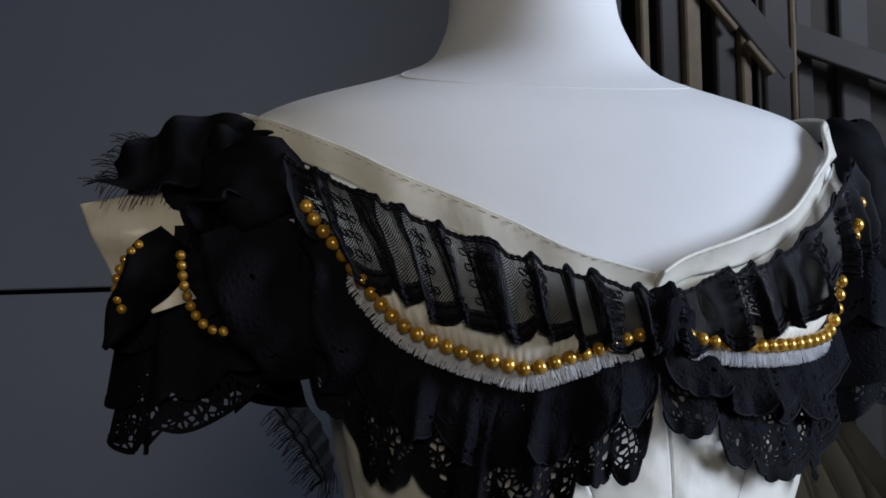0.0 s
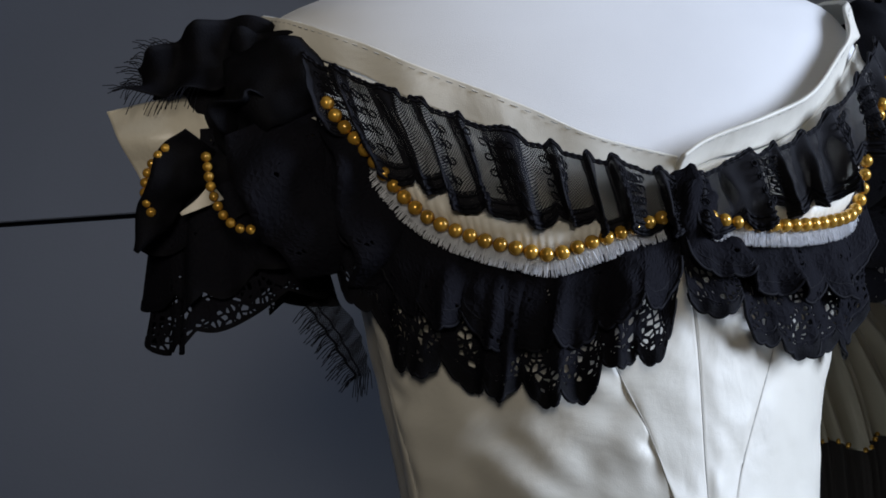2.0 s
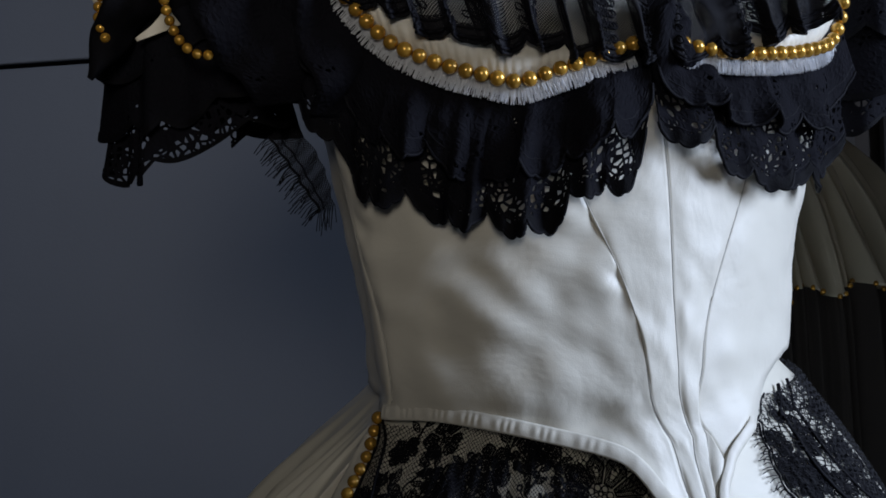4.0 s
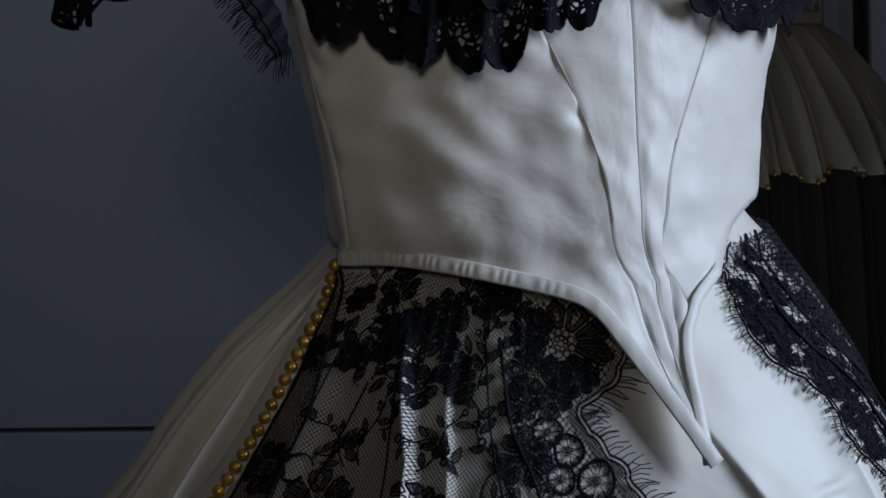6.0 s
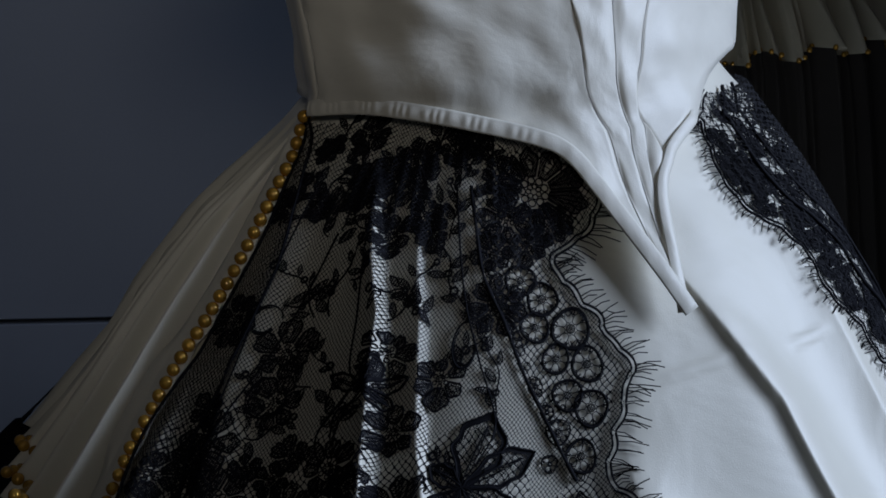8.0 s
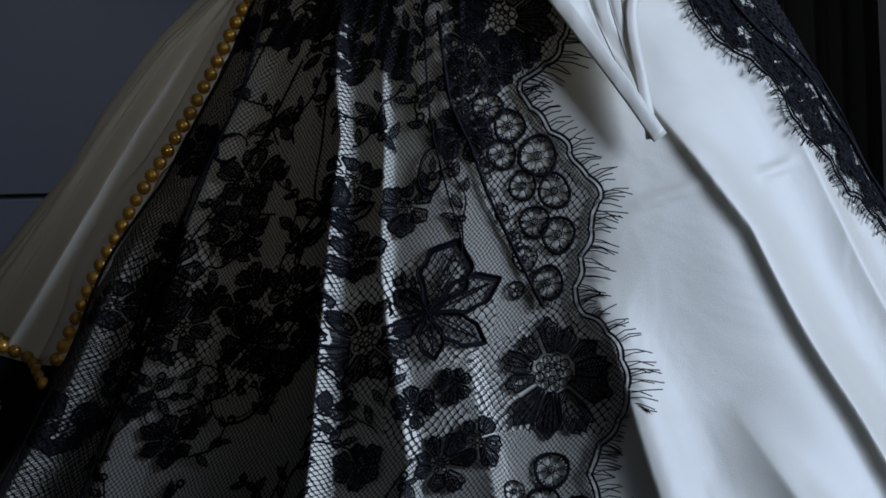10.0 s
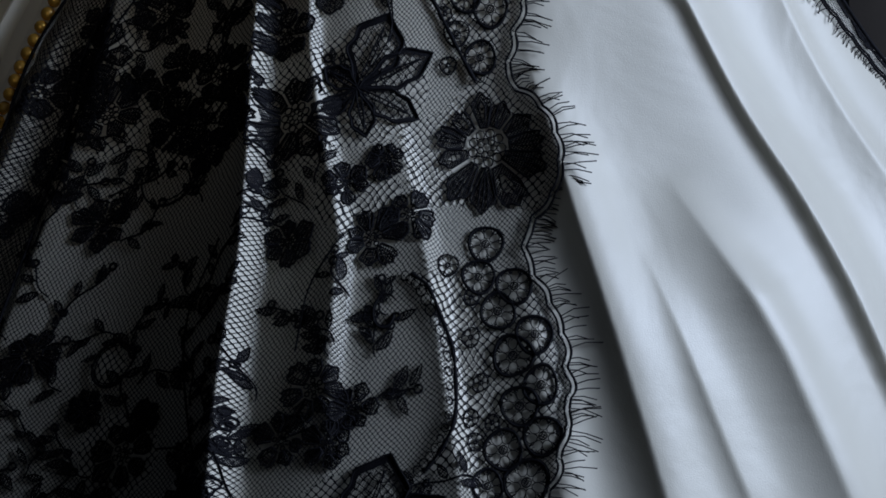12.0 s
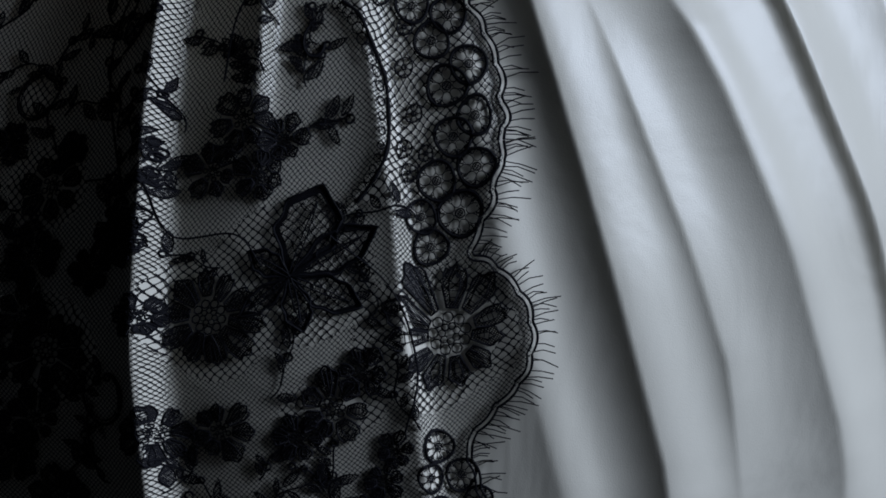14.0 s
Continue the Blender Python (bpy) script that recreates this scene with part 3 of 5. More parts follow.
# ---- skirt ----
tt, zz = np.radians(np.r_[np.arange(-180, -78, 0.8), np.arange(-78, 42, 0.18), np.arange(42, 180, 0.8)]), np.r_[np.linspace(1.055, 0.50, 220), np.linspace(0.497, 0.012, 60)]
P = skirt(tt[:, None], zz[None])
P += (0.0004 * soft_noise(P, 30, 4.0))[..., None] * np.array([0, -1.0, 0.3])
sheet("skirt", P, skirt_satin, gown, "gathered ivory satin skirt falling in soft folds", wrap=True)

# ---- lace panels on the skirt ----
EDGE_L = rad([(-0.5, 1.022), (-2.4, 1.012), (-2.2, 1.001), (-3.4, 0.99), (-5.4, 0.979), (-7.3, 0.973), (-10.2, 0.968), (-11.5, 0.961), (-9.8, 0.951), (-8.8, 0.943), (-6.9, 0.934), (-6.6,
    0.926), (-5.0, 0.917), (-4.3, 0.908), (-5.5, 0.901), (-5.7, 0.892), (-6.8, 0.883), (-7.2, 0.875), (-7.9, 0.865), (-7.7, 0.859), (-6.3, 0.851), (-5.4, 0.841), (-5.1, 0.832), (-5.2,
    0.821), (-5.6, 0.813), (-6.1, 0.807), (-7.7, 0.798), (-8.4, 0.789), (-8.2, 0.777), (-7.6, 0.769), (-7.3, 0.761), (-7.0, 0.752), (-6.9, 0.744), (-7.1, 0.736), (-6.9, 0.728), (-7.5, 0.72),
    (-7.4, 0.712), (-8.1, 0.705), (-8.2, 0.697), (-8.9, 0.688), (-9.4, 0.681), (-9.6, 0.674), (-8.7, 0.67), (-7.8, 0.66), (-7.2, 0.651), (-7.0, 0.637), (-7.4, 0.624), (-8.0, 0.615), (-8.9,
    0.608), (-10.2, 0.597), (-10.8, 0.59), (-10.6, 0.576), (-10.4, 0.564), (-9.8, 0.53), (-9.4, 0.50)])
INNER_L = rad([(-60, 1.036), (-55.9, 1.025), (-53.5, 1.005), (-51.5, 0.98), (-51.1, 0.95), (-51.2, 0.92), (-52.2, 0.895), (-52.4, 0.876), (-50.9, 0.844), (-50.5, 0.819), (-49.0, 0.78),
    (-47.5, 0.70), (-46, 0.50)])
# thick cord that parts the floral ground from the wheel border
GIMP = [rad([(-21.9, 1.001), (-20.9, 0.979), (-19.8, 0.957), (-17.5, 0.936), (-15.7, 0.915), (-13.9, 0.897), (-12.4, 0.881), (-10.7, 0.862)]), rad([(-16.2,
    0.782), (-15.2, 0.776), (-14.4, 0.764), (-13.7, 0.752), (-13.6, 0.737), (-13.8, 0.723), (-14.5, 0.712), (-15.6, 0.702)])]
# blooms: degrees, height, radius, petals, turn, share of open petals
BLOOMS = [(-42.3, 0.855, 0.0165, 7, 0.0, 0.35), (-46.1, 0.836, 0.0134, 7, 0.13, 0.35), (-32.0, 0.837, 0.012, 7, 0.26, 0.35), (-45.9, 0.873, 0.0153, 7, 0.39, 0.35), (-49.5, 0.863, 0.0125, 7, 0.52, 0.35), (-29.9, 0.862, 0.0106, 7, 0.65, 0.35), (-37.9, 0.866, 0.0098, 7, 0.78, 0.35), (-33.0, 0.663, 0.0129, 7, 0.91, 0.35), (-35.6, 0.735, 0.0103, 7, 1.04, 0.35), (-29.4, 0.681, 0.0114, 7, 1.17, 0.35),
          (-16.8, 0.985, 0.014, 7, 0.3, 0.5), (-10.8, 0.980, 0.012, 7, 0.8, 0.5), (-18.5, 0.968, 0.011, 6, 0.2, 0.5), (-14.5, 0.972, 0.010, 6, 0.5, 0.6), (-12.5, 0.997, 0.0234, 10, 0.24, 0.5), (-10.2, 0.833, 0.0273, 11, 0.54, 0.55), (-25.5, 0.851, 0.021, 9, 0.37, 0.45), (-32.4, 0.871, 0.0158, 7, 0.6, 0.4), (-24.6, 0.799, 0.0119, 6,
    0.63, 0.4), (-18.8, 0.798, 0.0136, 7, 0.07, 0.4), (-16.3, 0.806, 0.0127, 6, 0.01, 0.4), (-21.0, 0.821, 0.0106, 6, 0.84, 0.4), (-18.1, 0.831, 0.0096, 6, 0.26, 0.4), (-45.5, 0.879, 0.0178,
    7, 0.23, 0.45), (-45.3, 0.856, 0.0157, 7, 1.0, 0.45), (-46.8, 0.895, 0.0109, 6, 0.47, 0.45), (-29.6, 0.923, 0.0134, 7, 0.84, 0.45), (-23.6, 0.911, 0.0128, 6, 0.48, 0.45), (-32.4, 0.979,
    0.0114, 6, 0.64, 0.45), (-37.4, 0.999, 0.0109, 6, 0.15, 0.45), (-27.0, 0.98, 0.0097, 6, 0.63, 0.45), (-36.5, 0.877, 0.0101, 6, 0.87, 0.45), (-29.8, 0.847, 0.0097, 6, 0.52, 0.45), (-40.8,
    0.87, 0.0085, 6, 0.74, 0.45), (-21.7, 0.74, 0.014, 7, 0.67, 0.45), (-19.4, 0.731, 0.0107, 6, 0.06, 0.45), (-23.4, 0.72, 0.0128, 6, 0.76, 0.45), (-20.7, 0.717, 0.0114, 6, 0.59, 0.45),
    (-27.9, 0.7, 0.0126, 6, 0.3, 0.45), (-31.3, 0.731, 0.0077, 6, 0.03, 0.45), (-11.1, 0.643, 0.0298, 11, 0.87, 0.55), (-23.2, 0.661, 0.0234, 10, 0.47, 0.25), (-17.3, 0.616, 0.0169, 7, 0.72,
    0.4), (-15.7, 0.631, 0.0115, 6, 0.88, 0.4), (-22.9, 0.61, 0.0142, 7, 0.71, 0.4), (-19.1, 0.604, 0.0116, 6, 0.92, 0.4), (-32.5, 0.716, 0.0159, 7, 0.39, 0.4), (-27.7, 0.693, 0.0125, 6,
    0.8, 0.4), (-31.6, 0.648, 0.0206, 9, 0.44, 0.4), (-26.3, 0.662, 0.0105, 6, 0.94, 0.4), (-32.3, 0.617, 0.0143, 7, 0.88, 0.4), (-14.5, 0.593, 0.0088, 6, 0.1, 0.4), (-15.2, 0.58, 0.0093, 6,
    0.14, 0.4)]
# cell wheels of the border: degrees, height, radius
WHEELS = [(-11.0, 0.793, 0.0073), (-11.7, 0.78, 0.007), (-9.5, 0.774, 0.0075), (-10.7, 0.765, 0.0075), (-8.7, 0.753, 0.0077), (-10.1, 0.746, 0.008), (-8.7, 0.732, 0.0077), (-10.0, 0.725,
    0.0077), (-8.9, 0.711, 0.0074), (-11.1, 0.708, 0.008), (-10.0, 0.693, 0.0088), (-12.1, 0.694, 0.0069), (-11.7, 0.681, 0.0069), (-15.5, 0.955, 0.0066), (-13.1, 0.946, 0.0072), (-14.1,
    0.933, 0.0066), (-10.2, 0.931, 0.0087), (-12.0, 0.918, 0.0066), (-8.8, 0.914, 0.0077), (-11.0, 0.901, 0.0066), (-8.8, 0.894, 0.0077), (-12.1, 0.885, 0.0053), (-10.1, 0.873, 0.0071),
    (-12.3, 0.592, 0.0067), (-12.9, 0.578, 0.006), (-11.3, 0.577, 0.0068), (-10.6, 0.563, 0.0066), (-12.6, 0.562, 0.006), (-13.7, 0.786, 0.0045), (-12.5, 0.756, 0.0039), (-12.1, 0.737,
    0.0036), (-12.8, 0.723, 0.0036), (-12.6, 0.713, 0.0034), (-11.6, 0.72, 0.0031), (-12.3, 0.772, 0.0034), (-14.2, 0.906, 0.0036), (-13.1, 0.894, 0.0033), (-16.4, 0.944, 0.0037), (-15.7,
    0.928, 0.0036), (-18.1, 0.946, 0.0036), (-13.0, 0.871, 0.0036)]


def arm(z):
    """Half width of the skirt at a height, for lengths along the cloth."""
    return np.interp(-np.asarray(z, float), -SKIRT[:, 0], SKIRT[:, 3])


def spot_distance(T, Z, deg, h):
    """Rough distance in metres along the cloth from a spot of the skirt."""
    slope = np.where(Z > 0.8, 1.35, 1.25)
    return np.hypot((T - math.radians(deg)) * arm(0.5 * (Z + h)), (Z - h) * slope)


def lace_panel(name, edge, inner, parent, label, holes=(), coarse=None):
    """Net cut along two edges, left open under the wheels, and worked in larger cells where coarse says so."""
    nu, nv = 300, 380
    zs = np.linspace(1.034, 0.50, nv)
    e, i = resample(edge, 500), resample(inner, 200)
    te, ti = np.interp(-zs, -e[:, 1], e[:, 0]), np.interp(-zs, -i[:, 1], i[:, 0])
    u = np.linspace(0, 1, nu)[:, None]
    T = ti[None] * (1 - u) + te[None] * u
    Z = zs[None] + 0 * T
    gather = np.clip((Z - 0.90) / 0.13, 0, 1)
    P = skirt(T, Z, 0.0010 + 0.0020 * gather * (1.1 + np.sin(T * 150)) + 0.0004 * np.sin(T * 60 + 6 * Z))
    mid = lambda A: 0.25 * (A[:-1, :-1] + A[1:, 1:] + A[1:, :-1] + A[:-1, 1:])
    tm, zm = mid(T), mid(Z)
    keep = np.ones(tm.shape, bool)
    for deg, h, r in holes:
        keep &= spot_distance(tm, zm, deg, h) > r * 0.95
    kind = np.zeros(tm.shape, int) if coarse is None else coarse(tm, zm).astype(int)
    uv = np.stack([(T - T.mean()) * (0.75 * arm(Z) + 0.09), Z * 1.25], -1)
    order = grid_faces(nu, nv)
    chosen = np.nonzero(keep.ravel())[0]
    ob = mesh_object(name, P.reshape(-1, 3), [order[k] for k in chosen], net, parent, label, uv.reshape(-1, 2))
    ob.data.materials.append(net_coarse)
    ob.data.polygons.foreach_set("material_index", kind.ravel()[chosen].astype(np.int32))
    return ob


def worked_ground(T, Z):
    """Where the floral ground has the larger cells: the border inside the gimp cords and round the great blooms."""
    hit = np.zeros(T.shape, bool)
    for line in GIMP:
        zs, ts = line[::-1, 1], line[::-1, 0]
        hit |= (Z > zs.min()) & (Z < zs.max()) & (T > np.interp(Z, np.sort(zs), ts[np.argsort(zs)]))
    for deg, h, r, n, turn, share in BLOOMS:
        if r > 0.0145:
            hit |= spot_distance(T, Z, deg, h) < r * (1.35 + 0.2 * np.sin(9 * T * 5 + 40 * Z))
    for deg, h, r in ((-20.7, 0.862, 0.034), (-19.1, 0.675, 0.038), (-36.0, 0.838, 0.016), (-20.0, 0.815, 0.020), (-34.9, 0.752, 0.010)):
        hit |= spot_distance(T, Z, deg, h) < r
    e = resample(EDGE_L, 400)
    rim = np.interp(-Z, -e[:, 1], e[:, 0])
    return hit & (T < rim - 0.0055 / arm(Z))


lace = lace_panel("lace_panel", EDGE_L, INNER_L, gown, "black floral tulle lace panel with a scalloped fringed edge", WHEELS + [(d, h, r * 0.82) for d, h, r, *_ in BLOOMS if r > 0.012], worked_ground)


def on_skirt(deg, z, xy, off=0.0020):
    """Places near a spot of the skirt, from metres to the side and up along it."""
    t0, e = math.radians(deg), 1e-3
    q = ring(SKIRT, np.array([t0 - e, t0 + e, t0, t0]), np.array([z, z, z - e, z + e]))
    ru, rv = np.linalg.norm(q[1] - q[0]) / (2 * e), np.linalg.norm(q[3] - q[2]) / (2 * e)
    ru = max(ru, 0.12)
    xy = np.asarray(xy, float)
    return skirt(t0 + xy[..., 0] / ru, z + xy[..., 1] / rv, off - 0.0008)


class Batch:
    """Gathers cords, solid work and net fills of one motif into a mesh of three materials."""

    def __init__(self):
        self.v, self.f, self.m, self.n = [], [], [], 0

    def add(self, v, f, mat):
        self.v.append(np.asarray(v))
        self.f += [[int(i) + self.n for i in q] for q in f]
        self.m += [mat] * len(f)
        self.n += len(v)

    def line(self, pts, r, mat=0, sides=4):
        v, f = tube_data(pts, r, sides)
        self.add(v, f, mat)

    def rim(self, outer, inner, mat=1):
        n = len(outer)
        self.add(np.vstack([outer, inner]), [(i, (i + 1) % n, n + (i + 1) % n, n + i) for i in range(n)], mat)

    def fan(self, outline, middle, mat=1):
        n = len(outline)
        self.add(np.vstack([outline, [middle]]), [(i, (i + 1) % n, n) for i in range(n)], mat)

    def done(self, name, parent, label=""):
        V = np.vstack(self.v)
        ob = mesh_object(name, V, self.f, thread_black, parent, label, uvs=np.stack([V[:, 0] + 0.3 * V[:, 1], V[:, 2] + 0.3 * V[:, 1]], -1))
        ob.data.materials.append(embroidery)
        ob.data.materials.append(net_fine)
        ob.data.polygons.foreach_set("material_index", self.m)
        return ob


def circle(n, r, x=0.0, y=0.0, squash=1.0, turn=0.0):
    a = np.linspace(0, 2 * math.pi, n)
    cx, cy = r * np.cos(a), r * squash * np.sin(a)
    return np.stack([x + cx * math.cos(turn) - cy * math.sin(turn), y + cx * math.sin(turn) + cy * math.cos(turn)], -1)


def rosette(deg, z, r, place=on_skirt, parent=None, heavy=1.0):
    """A cell wheel: broad padded rim, oval holes side by side, and a worked hub."""
    b, turn = Batch(), random.uniform(0, 1)
    sq, tilt = random.uniform(0.82, 1.0), random.uniform(-0.5, 0.5)
    count = random.choice((7, 8, 8, 9)) if r > 0.0055 else 6
    put = lambda xy, off=0.0021: place(deg, z, xy, off)
    shape = circle(25, r, squash=sq, turn=tilt + 1.57)
    wob = (1 + 0.05 * np.sin(3 * np.linspace(0, 2 * math.pi, 25) + turn * 6))[:, None]
    b.rim(put(shape[:-1] * wob[:-1] * 1.15, 0.0018), put(shape[:-1] * wob[:-1] * (0.93 if heavy > 0.7 else 1.0), 0.0022), 0)
    b.line(put(shape * wob * 1.05, 0.0023), 0.00065 * heavy, sides=5)
    for k in range(count):
        a = turn + (k + 0.5) * 2 * math.pi / count
        w = r * 0.60 * math.sin(math.pi / count) * 1.02
        at = np.array([math.cos(a), math.sin(a)]) * r * 0.62
        loop = circle(11, r * 0.33, squash=w / (r * 0.33), turn=a) + at
        b.line(put(loop), 0.00028 * (0.6 + 0.4 * heavy), sides=3)
        d = np.array([math.cos(a - math.pi / count), math.sin(a - math.pi / count)])
        b.line(put(np.stack([d * r * 0.72, d * r * 0.98])), 0.0005, sides=3)
    b.line(put(circle(12, r * 0.22)), 0.00042)
    b.fan(put(circle(9, r * 0.17)[:-1]), put(np.zeros((1, 2)))[0], 1)
    return b.done("lace_rosette", parent or lace)


def petal_outline(length, width, turn, x=0.0, y=0.0, n=14, frill=0.08, point=0.0, skew=0.8):
    s = np.linspace(0, 1, n)
    w = width * np.sin(math.pi * s ** skew) ** (0.8 + point) * (1 + frill * np.sin(s * 19))
    side = np.r_[w, -w[::-1][1:-1]] / 2
    run = np.r_[s, s[::-1][1:-1]] * length
    return np.stack([x + run * math.cos(turn) - side * math.sin(turn), y + run * math.sin(turn) + side * math.cos(turn)], -1)


def flower(deg, z, r, petals=8, turn=0.0, place=on_skirt, parent=None, open_fill=0.5):
    """An embroidered bloom: broad lobed petals, many with a pierced slit, round a heart of small eyelets."""
    b = Batch()
    put = lambda xy, off=0.0021: place(deg, z, xy, off)
    lean, shrink = random.uniform(0, 2 * math.pi), random.uniform(0.0, 0.22)
    for k in range(petals):
        a = turn + 2 * math.pi * (k + random.uniform(-0.12, 0.12)) / petals
        half = math.pi / petals * random.uniform(0.78, 1.06)
        far = r * (1 + shrink * math.cos(a - lean)) * random.uniform(0.84, 1.10)
        near = r * random.uniform(0.34, 0.42)
        s = np.linspace(-1, 1, 11)
        lobes = far * (1 - 0.22 * np.abs(s) ** 3 + 0.05 * np.cos(s * math.pi * random.choice((2, 3))))
        top = np.stack([lobes * np.cos(a + half * s * 0.92), lobes * np.sin(a + half * s * 0.92)], -1)
        low = near * np.stack([np.cos(a + half * s[::-2] * 0.75), np.sin(a + half * s[::-2] * 0.75)], -1)
        outline = np.vstack([top, low])
        mid = np.array([math.cos(a), math.sin(a)]) * (0.42 * far + 0.58 * near)
        d, q = np.array([math.cos(a), math.sin(a)]), np.array([-math.sin(a), math.cos(a)])
        if random.random() < open_fill:
            wide = random.uniform(0.26, 0.46)
            rel = outline - mid
            hole = mid + (rel @ d)[:, None] * d * random.uniform(0.5, 0.66) + (rel @ q)[:, None] * q * wide
            b.rim(put(outline), put(hole, 0.0025), 1)
            b.line(put(np.vstack([hole, hole[:1]]), 0.0026), 0.0004, sides=3)
            for f in (-0.55, 0.0, 0.55):
                c = mid + d * f * 0.3 * (far - near)
                b.line(put(np.stack([c - q * r * 0.10, c, c + q * r * 0.10]), 0.0025), 0.00028, sides=3)
        else:
            b.fan(put(outline), put(mid[None], 0.0028)[0], 1)
            for f in (-0.35, 0.0, 0.35):
                b.line(put(np.stack([near * d, mid + q * f * half * far * 0.7, 0.93 * far * (d + q * f * half * 0.9)]), 0.0029), 0.0004, sides=3)
        b.line(put(np.vstack([outline, outline[:1]]), 0.0024), 0.00058)
    count = 9 if r > 0.016 else 6
    for k in range(count):
        a = turn + 2 * math.pi * k / count
        b.line(put(circle(8, r * 0.085, r * 0.26 * math.cos(a), r * 0.26 * math.sin(a))), 0.00045, sides=3)
        b.line(put(circle(7, r * 0.06, r * 0.12 * math.cos(a * 1.3), r * 0.12 * math.sin(a * 1.3))), 0.00040, sides=3)
    return b.done("lace_flower", parent or lace)


def spray(deg, z, size, turn, leaves=4, bend=0.5, place=on_skirt, parent=None):
    """A wandering stem with a few dark tapering leaves and pierced buds."""
    b = Batch()
    put = lambda xy, off=0.0021: place(deg, z, xy, off)
    s = np.linspace(0, 1, 18)
    a = turn + bend * np.sin((s - 0.3) * 3.0) + 0.35 * np.sin(s * 8 + deg)
    stem = np.cumsum(np.stack([np.cos(a), np.sin(a)], -1) * size / 17, 0)
    stem -= stem.mean(0)
    b.line(put(stem), 0.00052)
    for k in range(leaves):
        i = min(17, int((k + random.uniform(0.2, 0.9)) / leaves * 17))
        la = a[i] + random.choice((1, -1)) * random.uniform(0.45, 1.2)
        L = random.uniform(0.007, 0.0135)
        curve = np.linspace(0, 1, 8)
        bow = random.uniform(-0.5, 0.5)
        w = L * random.uniform(0.13, 0.22) * np.sin(math.pi * curve ** 0.85)
        ca = la + bow * curve
        axis = stem[i] + np.cumsum(np.stack([np.cos(ca), np.sin(ca)], -1), 0) * L / 8
        nrm = np.stack([-np.sin(ca), np.cos(ca)], -1)
        o = np.vstack([axis + nrm * w[:, None], (axis - nrm * w[:, None])[::-1][1:-1]])
        b.fan(put(o), put(o.mean(0)[None], 0.0028)[0], 1)
        b.line(put(np.vstack([o, o[:1]]), 0.0024), 0.00042, sides=3)
    for i in (17, random.choice((5, 9, 13))):
        x = stem[i] + np.array([math.cos(a[i]), math.sin(a[i])]) * 0.0016
        b.line(put(circle(9, random.uniform(0.0014, 0.0021), *x)), 0.0007)
    return b.done("lace_leaf_spray", parent or lace)


def winged_leaf(deg, z, size, turns, parent=None):
    """Large pointed leaves meeting at a heart, dark and ragged at the rim, fine net inside, an open ladder vein."""
    b = Batch()
    put = lambda xy, off=0.0021: on_skirt(deg, z, xy, off)
    for a, L, w in turns:
        o = petal_outline(size * L, size * w, a, n=22, frill=0.10, point=0.1, skew=1.15)
        d, q = np.array([math.cos(a), math.sin(a)]), np.array([-math.sin(a), math.cos(a)])
        core = d * size * L * 0.52
        rel = o - core
        inner = core + rel * (0.80 - 0.10 * np.clip(rel @ d, 0, 1)[:, None])
        b.rim(put(o), put(inner, 0.0023), 0)
        b.line(put(np.vstack([o, o[:1]]), 0.0026), 0.0007)
        b.fan(put(inner), put(core[None], 0.0024)[0], 2)
        for e in (-1, 1):
            b.line(put(np.stack([d * size * L * f + q * e * size * 0.032 * math.sin(math.pi * min(1, f + 0.15)) for f in (0.04, 0.25, 0.5, 0.82)]), 0.0029), 0.00045)
        for f in np.linspace(0.1, 0.76, 11):
            c = d * size * L * f
            b.line(put(np.stack([c - q * size * 0.03, c, c + q * size * 0.03]), 0.0028), 0.0003, sides=3)
        for e in (-1, 1):
            for f in (0.3, 0.5, 0.68):
                c = d * size * L * f
                b.line(put(np.stack([c, c + (d * 0.5 + q * e) * size * w * 0.22]), 0.0027), 0.0003, sides=3)
    return b.done("lace_winged_leaf", parent or lace)


def scroll(deg, z, r, turn, parent=None, squash=1.25):
    """An open cord loop with a hooked end and two leaves."""
    b = Batch()
    a = np.linspace(0, 5.4, 30) + turn
    rr = np.linspace(1.0, 0.72, 30) * r
    loop = np.stack([rr * np.cos(a), rr * np.sin(a) * squash], -1)
    b.line(on_skirt(deg, z, loop, 0.0024), np.linspace(0.0005, 0.0010, 30))
    b.line(on_skirt(deg, z, loop[6:26] * 0.86, 0.0024), 0.00035)
    for k in (2, 12):
        o = petal_outline(0.010, 0.0032, a[k] + 0.9, *loop[k], n=8, frill=0, point=0.4)
        b.fan(on_skirt(deg, z, o), on_skirt(deg, z, o.mean(0)[None], 0.0028)[0], 1)
    return b.done("lace_scroll", parent or lace)


for deg, z, r in WHEELS:
    rosette(deg, z, r * 1.12, heavy=1.0 if r > 0.0055 else 0.6)
for deg, z, r, n, turn, share in BLOOMS:
    flower(deg, z, r, n, turn, open_fill=share)
WINGS = ((1.20, 1.15, 0.80), (0.42, 1.18, 0.50), (-0.50, 0.98, 0.42), (-1.35, 0.72, 0.34), (2.55, 0.60, 0.30), (-2.5, 0.75, 0.26))
winged_leaf(-20.7, 0.862, 0.034, WINGS)
winged_leaf(-19.1, 0.675, 0.037, WINGS)
winged_leaf(-30.6, 0.905, 0.024, ((2.75, 0.95, 0.34), (0.35, 0.9, 0.34), (1.4, 0.75, 0.4), (-0.5, 0.7, 0.3)))
